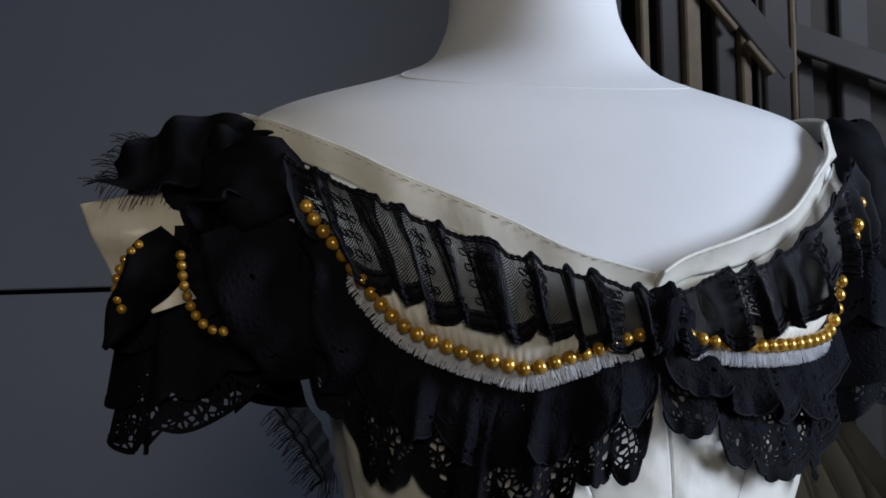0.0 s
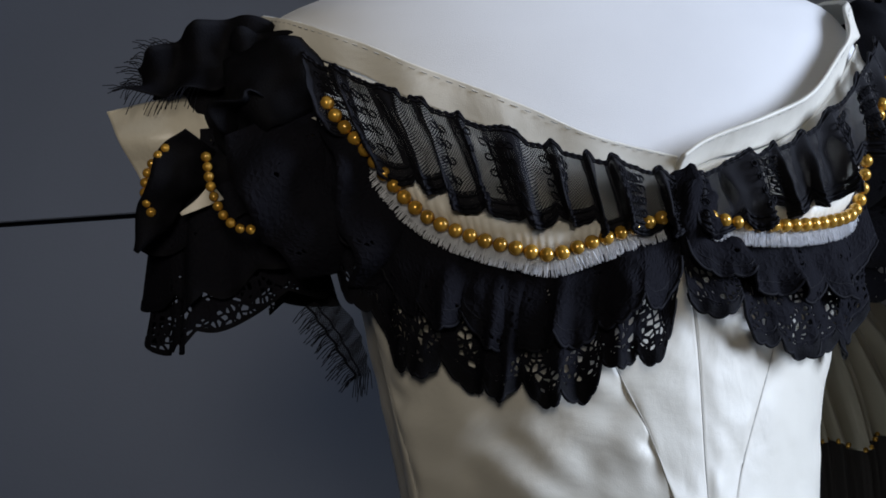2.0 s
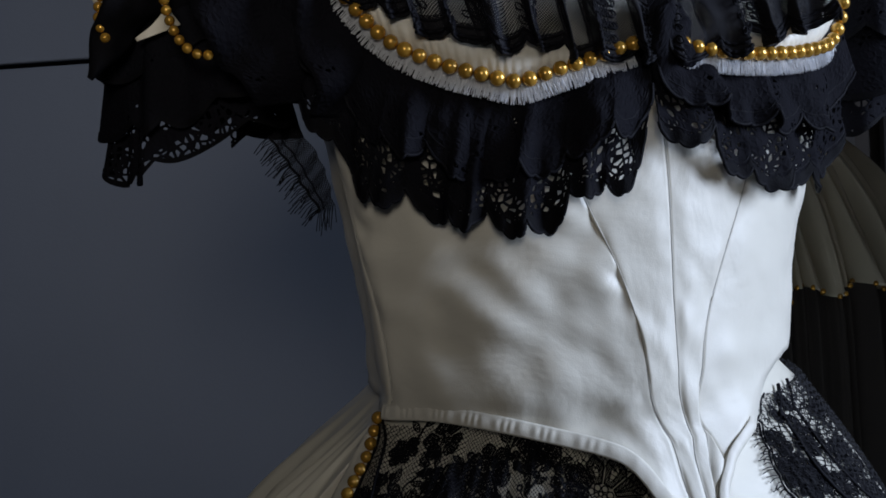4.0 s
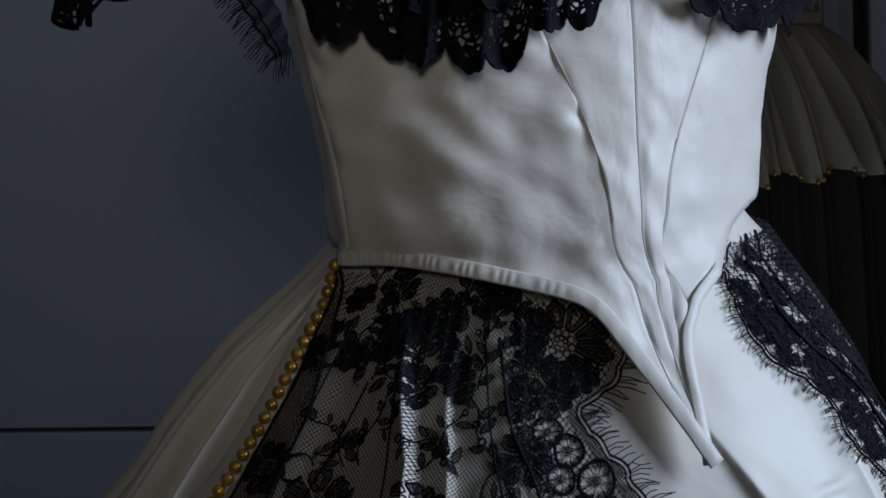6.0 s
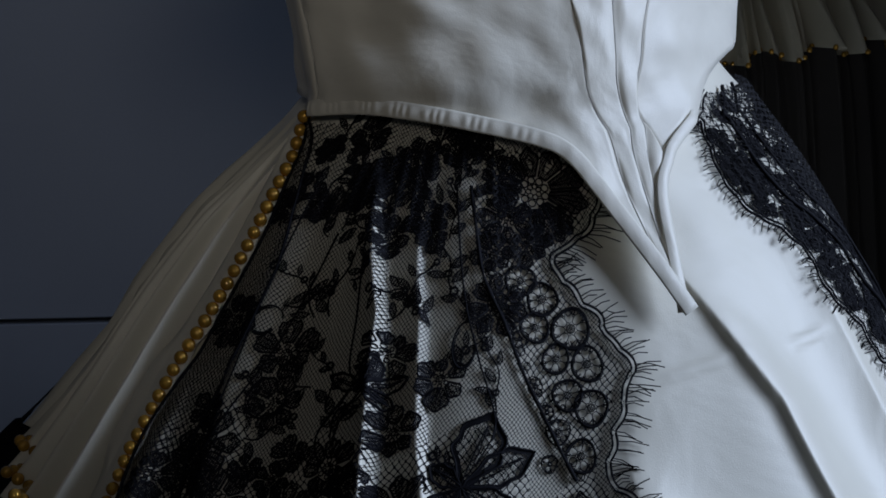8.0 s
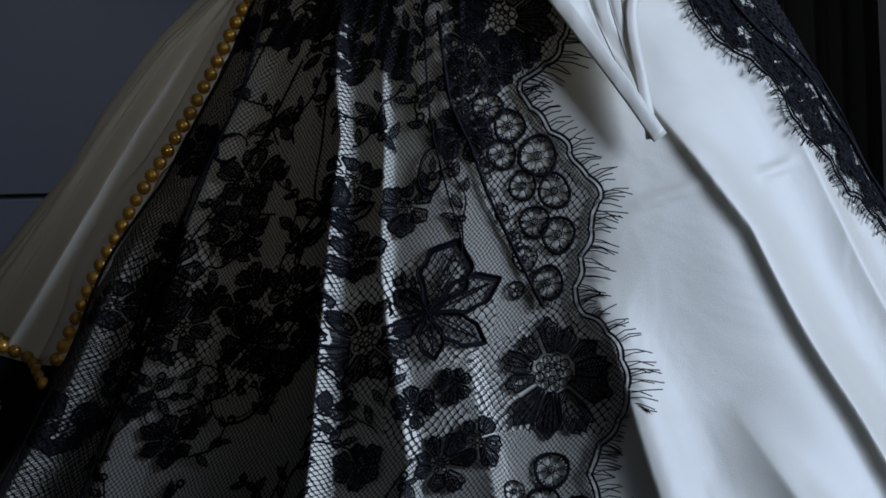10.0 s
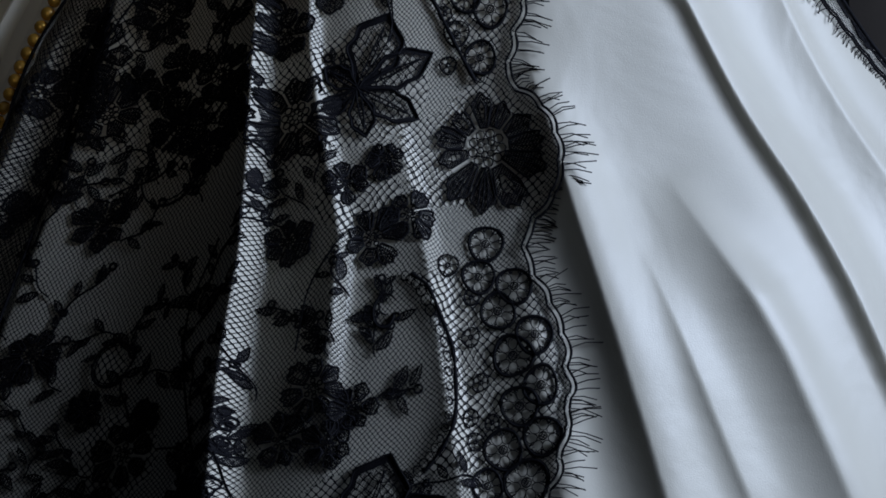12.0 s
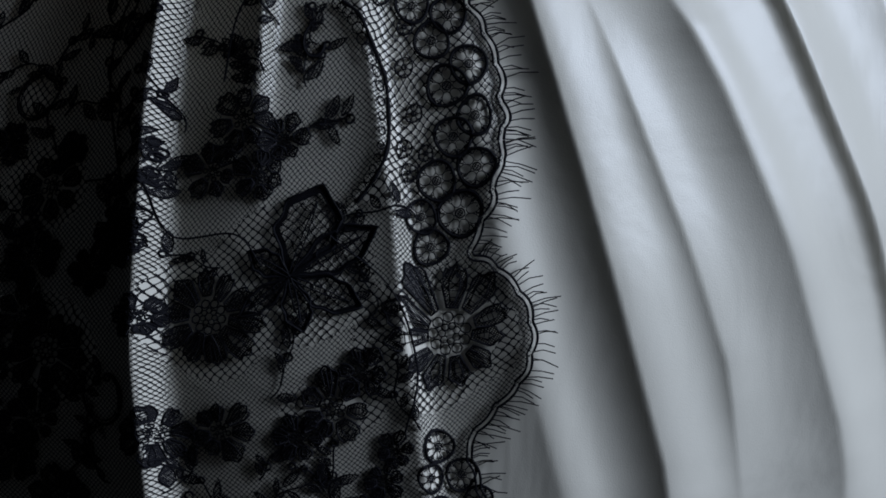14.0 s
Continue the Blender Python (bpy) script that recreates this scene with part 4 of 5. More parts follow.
# sprays: degrees, height, length, direction
for deg, z, size, turn in ((-31.0, 0.785, 0.029, 2.3), (-28.2, 0.774, 0.023, 1.0), (-23.6, 0.77, 0.021, 2.8), (-21.5, 0.759, 0.02, 2.2), (-35.9, 0.808, 0.027, 0.6), (-26.6, 0.806, 0.024,
    0.3), (-17.1, 0.736, 0.018, 0.4), (-20.8, 0.783, 0.023, 2.2), (-17.9, 0.758, 0.02, 1.3), (-38.4, 0.745, 0.016, 2.5), (-31.0, 0.749, 0.028, 0.4), (-27.6, 0.737, 0.03, 1.7), (-38.1, 0.712,
    0.018, 1.2), (-18.0, 0.773, 0.018, 1.9), (-42.0, 0.823, 0.025, 2.0), (-26.4, 0.718, 0.02, 0.9), (-26.1, 0.749, 0.033, 1.9), (-27.5, 0.715, 0.03, 0.9), (-21.6, 0.762, 0.02, 2.5), (-18.4,
    0.763, 0.015, 1.4), (-34.1, 0.695, 0.021, 1.5), (-29.4, 0.631, 0.026, 0.5), (-29.1, 0.597, 0.026, 2.4), (-24.9, 0.59, 0.023, 0.6), (-18.5, 0.584, 0.023, 2.0), (-32.5, 0.672, 0.023, 2.6),
    (-26.2, 0.715, 0.015, 2.8), (-20.6, 0.594, 0.021, 1.0), (-37.0, 0.958, 0.043, 1.5), (-40.8, 0.949, 0.026, 0.4), (-34.1, 0.962, 0.022, 0.7), (-29.7, 0.951, 0.023, 2.6), (-24.2, 0.963,
    0.025, 1.7), (-21.1, 0.941, 0.028, 1.9), (-26.7, 0.941, 0.017, 2.2), (-42.5, 0.904, 0.023, 2.4), (-39.9, 0.888, 0.026, 0.4), (-38.6, 0.912, 0.023, 2.7), (-32.3, 0.895, 0.03, 1.3),
    (-21.8, 0.87, 0.022, 2.0), (-34.7, 0.994, 0.026, 1.6), (-29.7, 0.999, 0.028, 1.5), (-42.0, 0.997, 0.032, 1.6), (-24.2, 0.99, 0.031, 1.4), (-21.3, 0.921, 0.022, 1.2), (-42.7, 0.844,
    0.023, 0.5), (-39.9, 0.826, 0.025, 0.3), (-38.9, 0.809, 0.022, 1.0), (-32.6, 0.824, 0.024, 2.2), (-27.2, 0.821, 0.019, 0.8), (-23.1, 0.83, 0.021, 1.6), (-44.4, 0.819, 0.034, 1.2),
    (-47.4, 0.807, 0.028, 1.0), (-32.6, 0.86, 0.025, 0.5), (-37.5, 0.836, 0.025, 2.2), (-36.2, 0.848, 0.019, 1.2)):
    spray(deg, z, size, turn, bend=random.uniform(-0.8, 0.8), leaves=4 if size < 0.035 else 6)
for deg, z, r, turn, squash in ((-34.6, 0.752, 0.0115, 0.4, 1.1), (-34.8, 0.832, 0.017, 3.4, 1.2), (-44.6, 0.937, 0.0085, 0.3, 1.1), (-21.5, 0.925, 0.007, 1.0, 1.9), (-17.8, 0.768, 0.006,
    0.6, 1.5), (-41.0, 0.902, 0.012, 1.8, 1.0), (-28.2, 0.628, 0.012, 2.0, 1.3)):
    scroll(deg, z, r, turn, squash=squash)
# crowded small work where the panel is gathered under the bodice
rng = random.Random(21)
for k in range(32):
    z, deg = rng.uniform(0.985, 1.030), -53 + 37 * (k + rng.random()) / 32
    if k % 3:
        spray(deg, z, rng.uniform(0.020, 0.032), rng.uniform(0.8, 2.4), leaves=5, bend=rng.uniform(-0.8, 0.8))
    else:
        flower(deg, z, rng.uniform(0.008, 0.012), 6, rng.uniform(0, 3), open_fill=0.5)
# smaller work scattered between the great motifs, thickest towards the side seam to darken its shaded side
taken = [(d, h, r) for d, h, r, *_ in BLOOMS] + [(-20.7, 0.862, 0.03), (-19.1, 0.675, 0.032)]
bands = ((0.795, 0.975, -49, -17, 0.0145), (0.53, 0.70, -42, -13, 0.011), (0.70, 0.79, -44, -27, 0.012))
for low, high, left, right, room in bands:
    for k in range(160):
        z, deg = rng.uniform(low, high), rng.uniform(left, right)
        gap = min(math.hypot(math.radians(deg - d) * float(arm(z)), (z - h) * 1.3) - 0.85 * r for d, h, r in taken)
        if gap < room:
            continue
        r = min(gap, 0.016) * rng.uniform(0.85, 1.05)
        taken.append((deg, z, r))
        if rng.random() < (0.12 if 0.70 < z < 0.79 else 0.50 if deg < -30 else 0.30):
            flower(deg, z, r, rng.choice((6, 7, 8)), rng.uniform(0, 3), open_fill=0.35)
        else:
            spray(deg, z, r * 2.6, rng.uniform(0.3, 2.8), leaves=5, bend=rng.uniform(-0.9, 0.9))
# long wandering cords that join the motifs
VINES = [[(-24, 1.0), (-22, 0.95), (-20.0, 0.92), (-18.0, 0.89), (-19.5, 0.872)], [(-35, 0.98), (-33.4, 0.94), (-32.6, 0.915), (-30.6, 0.905)],
         [(-29, 0.80), (-30, 0.77), (-28.5, 0.73), (-27, 0.70)], [(-17, 0.69), (-14, 0.665), (-13, 0.63), (-14, 0.60)], [(-40, 0.98), (-42, 0.93), (-45, 0.88), (-46, 0.82)],
         [(-47, 1.0), (-46, 0.95), (-45.5, 0.90), (-47, 0.84)], [(-20.5, 0.80), (-22.5, 0.78), (-23, 0.755)], [(-44, 0.76), (-41, 0.72), (-40, 0.66), (-41, 0.60)],
         [(-32, 0.905), (-34.5, 0.885), (-32.3, 0.868), (-30, 0.872)], [(-26, 0.885), (-29, 0.878), (-31, 0.862), (-33, 0.85), (-36.9, 0.852)], [(-26.5, 0.715), (-25.4, 0.695), (-22, 0.694),
             (-20.5, 0.680)]]
for v in VINES:
    c = resample(rad(v), 40)
    cord("lace_vine", skirt(c[:, 0], c[:, 1], 0.0022), 0.00055, thread_black, lace, sides=4)
for line in GIMP:
    c = resample(line, 60)
    cord("gimp_cord", skirt(c[:, 0], c[:, 1], 0.0026), 0.0010 + 0.0002 * np.sin(np.arange(60) * 0.8), thread_black, lace, sides=5)
    b = Batch()
    for k, p in enumerate(c[1:-1:3]):
        dx = -0.0034 if line is GIMP[1] else 0.0036
        b.line(on_skirt(math.degrees(p[0]), p[1], circle(10, 0.0019 + 0.0004 * math.sin(k * 0.35), dx, 0.0, 1.25, 0.3), 0.0021), 0.00036)
    tagged(b.done("eyelet_edging", lace), kind="stuff")


def eyelash(edge, parent, seed, sign=1, length=0.0165, gap=0.0019):
    """Double corded rim of a lace edge with loose thread ends beyond it."""
    rng = random.Random(seed)
    fine = resample(edge, 900)
    P = skirt(fine[:, 0], fine[:, 1], 0.0021)
    s = np.r_[0, np.cumsum(np.linalg.norm(np.diff(P, axis=0), axis=1))]
    deg = fine[:, 0]
    tan = np.gradient(P, axis=0)
    tan /= np.linalg.norm(tan, axis=1, keepdims=True)
    out = np.stack([np.sin(deg), -np.cos(deg), 0.6 + 0 * deg], -1)
    out /= np.linalg.norm(out, axis=1, keepdims=True)
    side = np.cross(out, tan) * sign
    wave = 0.0016 * np.abs(np.sin(s / 0.0095 * math.pi / 1.6))[:, None]
    for k, inset in enumerate((0.0004, -0.0022, -0.0021)):
        cord("edge_cord", P + side * (inset + wave) + out * 0.0004, 0.00055 if k else 0.0007, thread_black, parent, sides=4)
    lines, at = [], 0.0
    while at < s[-1]:
        i = int(np.searchsorted(s, at))
        i = min(i, len(P) - 1)
        p, d = P[i] + side[i] * wave[i], side[i] * rng.uniform(0.8, 1.0) + tan[i] * rng.uniform(-0.5, 0.2) * 1.0
        d = 0.55 * d + 0.45 * np.array([0.80, -0.25, 0.10 * rng.uniform(-1, 1)]) * sign if abs(sign) == 1 else d
        L = length * rng.uniform(0.55, 1.1)
        droop = np.array([0, -0.0012, -0.0016]) * rng.uniform(0.2, 1.6)
        lines.append([p, p + d * L * 0.5 + out[i] * 0.0008, p + d * L + droop + out[i] * 0.0010])
        at += gap * rng.choice((0.5, 0.8, 1.0, 1.2, 2.0))
    cords("eyelash_fringe", lines, 0.00034, thread_black, parent, "loose black thread ends along the scallops", sides=3)


eyelash(EDGE_L, lace, 3)
# the doubled inner margin of the panel beside the pearls
c = resample(INNER_L, 160)
v = np.linspace(0, 1, 12)[None]
fold_t = c[:, :1] + np.radians(0.3 + 5.2 * v) * np.clip((1.06 - c[:, 1:]) / 0.10, 0.15, 1.0)
sheet("lace_margin", skirt(fold_t, c[:, 1:] + 0 * v, 0.0040 + 0.0020 * np.sin(math.pi * v)), net, lace, "doubled black lace margin", uv=np.stack([fold_t * 0.3, c[:, 1:] + 0 * v], -1))
for k in (0, 11):
    cord("margin_cord", skirt(fold_t[:, k], c[:, 1], 0.0050), 0.0009, thread_black, lace, sides=5)

# lace panel on the far hip
EDGE_R = rad([(34, 1.036), (24, 1.022), (24.7, 1.021), (22.1, 1.01), (19.5, 0.996), (19.0, 0.984), (19.6, 0.973), (21.3, 0.965), (21.9, 0.96), (23.3, 0.945), (22.6, 0.938), (22.6, 0.924), (25.4, 0.909), (25.8, 0.888), (27.5, 0.877), (33, 0.80), (35, 0.70), (37, 0.50)])
INNER_R = rad([(85, 1.036), (88, 1.0), (90, 0.9), (90, 0.7), (90, 0.50)])
WHEELS_R = [(27.0, 0.939, 0.0055), (32.1, 0.929, 0.0063), (27.0, 0.919, 0.0059), (37.8, 0.91, 0.0064), (29.3, 0.9, 0.0059), (37.2, 0.89, 0.0061), (33.5, 0.948, 0.0047), (27.7, 0.956, 0.0052), (39.5, 0.933, 0.0048), (38.7, 0.919, 0.0052), (37.9, 0.903, 0.0051), (27.2, 0.986, 0.0068), (26.8, 0.994, 0.0056), (27.9, 0.978, 0.0056), (31.0, 0.951, 0.0063), (36.7, 0.942, 0.0064), (32.5, 1.022, 0.0038), (36.4, 1.017, 0.0038), (36.1, 1.006, 0.0048), (37.4, 0.996, 0.0048), (53.7, 0.978, 0.0051)]
BLOOMS_R = [(22.1, 0.988, 0.0086), (29.2, 0.968, 0.0094), (39.6, 1.028, 0.007), (37.8, 0.983, 0.007), (50.1, 1.013, 0.0072), (51.6, 0.961, 0.0074), (28.6, 0.991, 0.0092), (51.5, 0.99, 0.0092), (57.8, 0.965, 0.0095), (57.4, 0.942, 0.0089), (39.3, 0.929, 0.0084), (28.8, 0.969, 0.008)]


def worked_hip(T, Z):
    """The whole far panel is worked in the larger cells, but for its rim."""
    e = resample(EDGE_R, 300)
    return T > np.interp(-Z, -e[:, 1], e[:, 0]) + 0.006 / arm(Z)


lace_far = lace_panel("lace_panel", EDGE_R, INNER_R, gown, "black floral lace panel over the far hip", WHEELS_R, worked_hip)
for deg, z, r in WHEELS_R:
    rosette(deg, z, r * 1.1, parent=lace_far)
for deg, z, r in BLOOMS_R:
    flower(deg, z, r, 7, random.random(), parent=lace_far, open_fill=0.6)
rng = random.Random(8)
edge_at = lambda z: math.degrees(np.interp(-z, -EDGE_R[:, 1], EDGE_R[:, 0]))
for k in range(56):
    z = 1.015 - 0.20 * (k + rng.random()) / 56
    deg = edge_at(z) + rng.uniform(4.0, 34.0)
    if k % 3 == 0:
        flower(deg, z, rng.uniform(0.009, 0.013), 6, rng.uniform(0, 3), parent=lace_far, open_fill=0.5)
    else:
        spray(deg, z, rng.uniform(0.024, 0.036), rng.uniform(1.4, 3.0), leaves=6, bend=rng.uniform(-0.8, 0.8), parent=lace_far)
for k in range(16):
    z = 1.012 - 0.150 * k / 16
    flower(edge_at(z) + 3.2 + 1.5 * (k % 2), z, 0.0085, 6, k * 0.7, parent=lace_far, open_fill=0.5)
for shift, r in ((9.0, 0.0012), (16.0, 0.0010)):
    c = resample(EDGE_R, 120)
    cord("gimp_cord", skirt(c[:, 0] + math.radians(shift), c[:, 1], 0.0028), r, thread_black, lace_far, sides=5)
eyelash(EDGE_R, lace_far, 5, sign=-1, length=0.010)

# pearl rows and frayed white edging down the side of the overskirt
SIDE_ROW = rad([(-60, 1.036), (-55.8, 1.018), (-54.2, 0.999), (-53.0, 0.978), (-52.3, 0.955), (-52.4, 0.935), (-53.0, 0.918), (-53.0, 0.900), (-52.8, 0.873), (-52.2, 0.858), (-51.8, 0.835)])
side_string = new("side_pearl_string")
side_string.parent = gown
c = resample(SIDE_ROW, 120)
pearl_row(skirt(c[:, 0], c[:, 1], 0.0055), side_string, 0.94)
v = np.linspace(0, 1, 7)
T = c[:, None, 0] + np.radians(-3.6 + 4.4 * v)[None]
Z = c[:, None, 1] + 0 * T
sheet("side_ruche", skirt(T, Z, 0.0028 + 0.0015 * np.sin(math.pi * v)[None] + 0.0010 * np.sin(np.arange(120) * 0.8)[:, None] * v[None]), satin, gown, "ruched ivory satin edging beside the pearls", thick=0.0008)
hem_string = new("hem_pearl_string")
hem_string.parent = gown
c = resample(rad([(-76, 0.846), (-63, 0.840), (-57.2, 0.836), (-54, 0.830), (-51.5, 0.824)]), 60)
pearl_row(skirt(c[:, 0], c[:, 1], 0.006), hem_string, 0.9)
T = np.linspace(math.radians(-110), math.radians(-50), 90)[:, None]
Z = np.linspace(0.832, 0.55, 30)[None] + 0 * T
sheet("side_lace_flounce", skirt(T + 0 * Z, Z, 0.006 + 0.004 * np.sin(T * 60) * (0.83 - Z) / 0.28), guipure, gown, "black lace flounce below the pearl row", thick=0.0006)


# ---- trims of the neckline and bust ----
def strip_between(top, low, nu, nv):
    a, b = resample(top, nu), resample(low, nu)
    v = np.linspace(0, 1, nv)[None, :, None]
    return a[:, None] * (1 - v) + b[:, None] * v, np.linspace(0, 1, nv)[None]


def on_body(deg, z, xy, off):
    xy = np.asarray(xy, float)
    return body(math.radians(deg) + xy[..., 0] / 0.14, z + xy[..., 1], off)


def ruffle(name, top, low, nu, nv, waves, amp, lift, scallop, per, mat, label, seed, tuck=0.0, base=0.008):
    """Gathered lace: folds grow towards a scalloped free edge."""
    C, v = strip_between(top, low, nu, nv)
    u = np.linspace(0, 1, nu)[:, None]
    phase = u * waves * 2 * math.pi + 1.3 * np.sin(u * waves * 1.7 + seed) + 0.5 * np.sin(u * waves * 4.1 + seed * 2)
    fold = np.sin(phase) + 0.45 * np.sin(2.1 * phase + seed) + 0.3 * np.sin(0.37 * phase + 2 * seed)
    off = base + lift * v ** 0.8 + amp * v ** 0.6 * np.maximum(fold, -0.45 if mat is net_ruffle else -9)
    T = C[..., 0] + np.radians(0.9 if mat is net_ruffle else 0.3) * v * np.cos(phase) * (amp / 0.006)
    Z = C[..., 1] + 0.003 * v - scallop * v ** 2.2 * np.abs(np.sin(u * per * math.pi)) ** 0.55 + 0.002 * v * np.sin(phase * 0.5 + seed) + tuck * np.sin(phase) * v + (0.0028 * (1 - v) ** 2 * np.maximum(fold, -0.4) if mat is net_ruffle else 0)
    if mat is not net_ruffle:
        Z = Z - 0.0022 * v ** 5 * np.abs(np.sin(u * per * 3 * math.pi)) ** 0.7
    P = body(T, Z, off)
    # limp cloth: crumples and hangs unevenly
    crumple = 0.0030 * soft_noise(P, 48, seed) + 0.0014 * soft_noise(P, 120, seed + 5)
    Z = Z + 0.003 * v * soft_noise(P * np.array([1.0, 1.0, 0.1]), 60, seed + 9)
    P = body(T + 0.012 * v * soft_noise(P, 40, seed + 3), Z, off + crumple * np.minimum(1, 3 * v))
    ob = sheet(name, P, mat, gown, label, thick=0.0007)
    if mat is net_ruffle:
        # the gathers lie double or triple over much of their length
        dense = np.repeat((np.sin(phase[:-1, 0] * 1.0 + 0.6) + 0.5 * np.sin(2.3 * phase[:-1, 0] + seed) > 0.05)[:, None], nv - 1, 1)
        dense |= np.arange(nv - 1)[None] > nv - 5
        ob.data.materials.append(net_doubled)
        ob.data.polygons.foreach_set("material_index", dense.ravel().astype(np.int32))
    if mat is not net_ruffle:
        cord("scallop_cord", P[:, -1], 0.0011, thread_black, ob, sides=5)
        if mat is guipure_open:
            sheet("scallop_border", P[:, -4:] + np.array([-0.0002, -0.0008, 0.0]), cloth_black, ob, "closely worked scallop rim")
        cord("scallop_cord", P[:, -5], 0.0007, thread_black, ob, sides=4)
    return ob, P


RUFFLE_TOP = rad([(-56, 1.332), (-47.2, 1.321), (-37.8, 1.305), (-29.2, 1.291), (-20.8, 1.278), (-11.8, 1.268), (-2, 1.259), (4.5, 1.252)])
RUFFLE_LOW = rad([(-53, 1.300), (-46.2, 1.276), (-41.5, 1.262), (-32, 1.250), (-24.8, 1.241), (-18, 1.238), (-8.5, 1.234), (-3.5, 1.231), (4.5, 1.230)])
RUFFLE_TOP_R = rad([(4, 1.252), (12.2, 1.262), (24.8, 1.272), (35, 1.288), (44, 1.310), (56, 1.335)])
RUFFLE_LOW_R = rad([(4, 1.230), (10, 1.230), (18.5, 1.233), (30, 1.240), (41, 1.246), (50, 1.270), (66, 1.285)])
PEARLS = rad([(-52.5, 1.306), (-50.3, 1.291), (-48.2, 1.279), (-45.8, 1.262), (-41, 1.242), (-33.5, 1.229), (-25.8, 1.221), (-20.5, 1.217), (-13.8, 1.222), (-8.8, 1.226), (-4.5, 1.230), (-1.0, 1.233)])
PEARLS_R = rad([(8, 1.232), (12, 1.229), (20, 1.226), (27.5, 1.225), (36.8, 1.226), (47, 1.230), (51.0, 1.240), (51.5, 1.250), (51, 1.262), (54, 1.285), (58, 1.31)])
FL_LOW = rad([(-66, 1.215), (-61.3, 1.206), (-57.2, 1.187), (-52.5, 1.168), (-46.5, 1.168), (-35.2, 1.150), (-28.5, 1.153), (-18, 1.147), (-12.2, 1.164), (-5, 1.166), (0.5, 1.188)])
FL_TOP = rad([(-56, 1.300), (-51.0, 1.290), (-47.2, 1.262), (-41, 1.238), (-33.5, 1.226), (-25.8, 1.218), (-20.5, 1.214), (-13.8, 1.219), (-8.8, 1.224), (-2, 1.236), (4, 1.248)])
FL_LOW_R = rad([(2.5, 1.188), (9, 1.190), (13.8, 1.189), (19, 1.173), (25.5, 1.163), (35.2, 1.158), (54, 1.160), (66, 1.170)])
FL_TOP_R = rad([(3, 1.248), (8, 1.232), (12, 1.226), (20, 1.223), (36.8, 1.223), (50.3, 1.228), (60, 1.250)])


def between(top, low, f):
    return resample(top, 60) * (1 - f) + resample(low, 60) * f


ruffle("bust_flounce", FL_TOP, FL_LOW, 420, 40, 5, 0.0042, 0.014, 0.012, 9, guipure_open, "scalloped black guipure lace flounce", 1.0, base=0.005)
ruffle("bust_flounce", between(FL_TOP, FL_LOW, -0.02), between(FL_TOP, FL_LOW, 0.60), 420, 30, 5, 0.0042, 0.015, 0.011, 8, guipure, "upper tier of black guipure lace", 2.2, base=0.006)
ruffle("bust_flounce", FL_TOP_R, FL_LOW_R, 300, 40, 3, 0.0042, 0.014, 0.011, 6, guipure_open, "scalloped black guipure lace flounce", 3.1, base=0.005)
ruffle("bust_flounce", between(FL_TOP_R, FL_LOW_R, -0.02), between(FL_TOP_R, FL_LOW_R, 0.5), 300, 30, 3, 0.0042, 0.015, 0.010, 5, guipure, "upper tier of black guipure lace", 4.0, base=0.006)


def swag(top, pearls, n, name):
    """Smooth satin bust fold under the lace, with ruched lower edge, fringe and pearls."""
    C, v = strip_between(top, pearls, n, 22)
    pucker = 0.0005 * v ** 5 * np.sin(np.arange(n)[:, None] * 0.75 + 1.5 * np.sin(np.arange(n)[:, None] * 0.11))
    P = body(C[..., 0], C[..., 1] - 0.002 * v, 0.0065 + 0.0100 * np.sin(math.pi * v ** 3 * 0.9) + pucker)
    sheet(name, P, satin, gown, "puffed ivory satin bust swag with a ruched edge", thick=0.001)
    c = resample(pearls, 260)
    string = new("pearl_string")
    string.parent = gown
    pearl_row(body(c[:, 0], c[:, 1], 0.0190), string, 1.06)
    base, lines, rng = body(c[:, 0], c[:, 1] - 0.002, 0.0165), [], random.Random(n)
    tan = np.gradient(base, axis=0)
    tan /= np.linalg.norm(tan, axis=1, keepdims=True)
    out = np.stack([np.sin(c[:, 0]), -np.cos(c[:, 0]), 0 * c[:, 0]], -1)
    down = np.cross(tan, out)
    down *= np.where(down[:, 2:] > 0, -1, 1)
    for k in range(0, 259):
        for j in range(3):
            f = rng.random()
            p = base[k] * (1 - f) + base[k + 1] * f
            d = down[k] * rng.uniform(0.0085, 0.0105) + tan[k] * rng.uniform(-0.0016, 0.0016) + out[k] * rng.uniform(0.0, 0.002)
            lines.append([p, p + d * 0.55, p + d])
    cords("white_fringe", lines, 0.00028, fringe_white, gown, "short frayed white fringe under the pearls", sides=3)
    back = base[:, None] + down[:, None] * np.linspace(-0.002, 0.0062, 5)[None, :, None] - out[:, None] * 0.0008
    sheet("fringe_tape", back, fringe_white, gown, "woven white fringe heading")


swag(RUFFLE_TOP, PEARLS, 300, "bust_swag")
swag(RUFFLE_TOP_R, PEARLS_R, 220, "bust_swag")

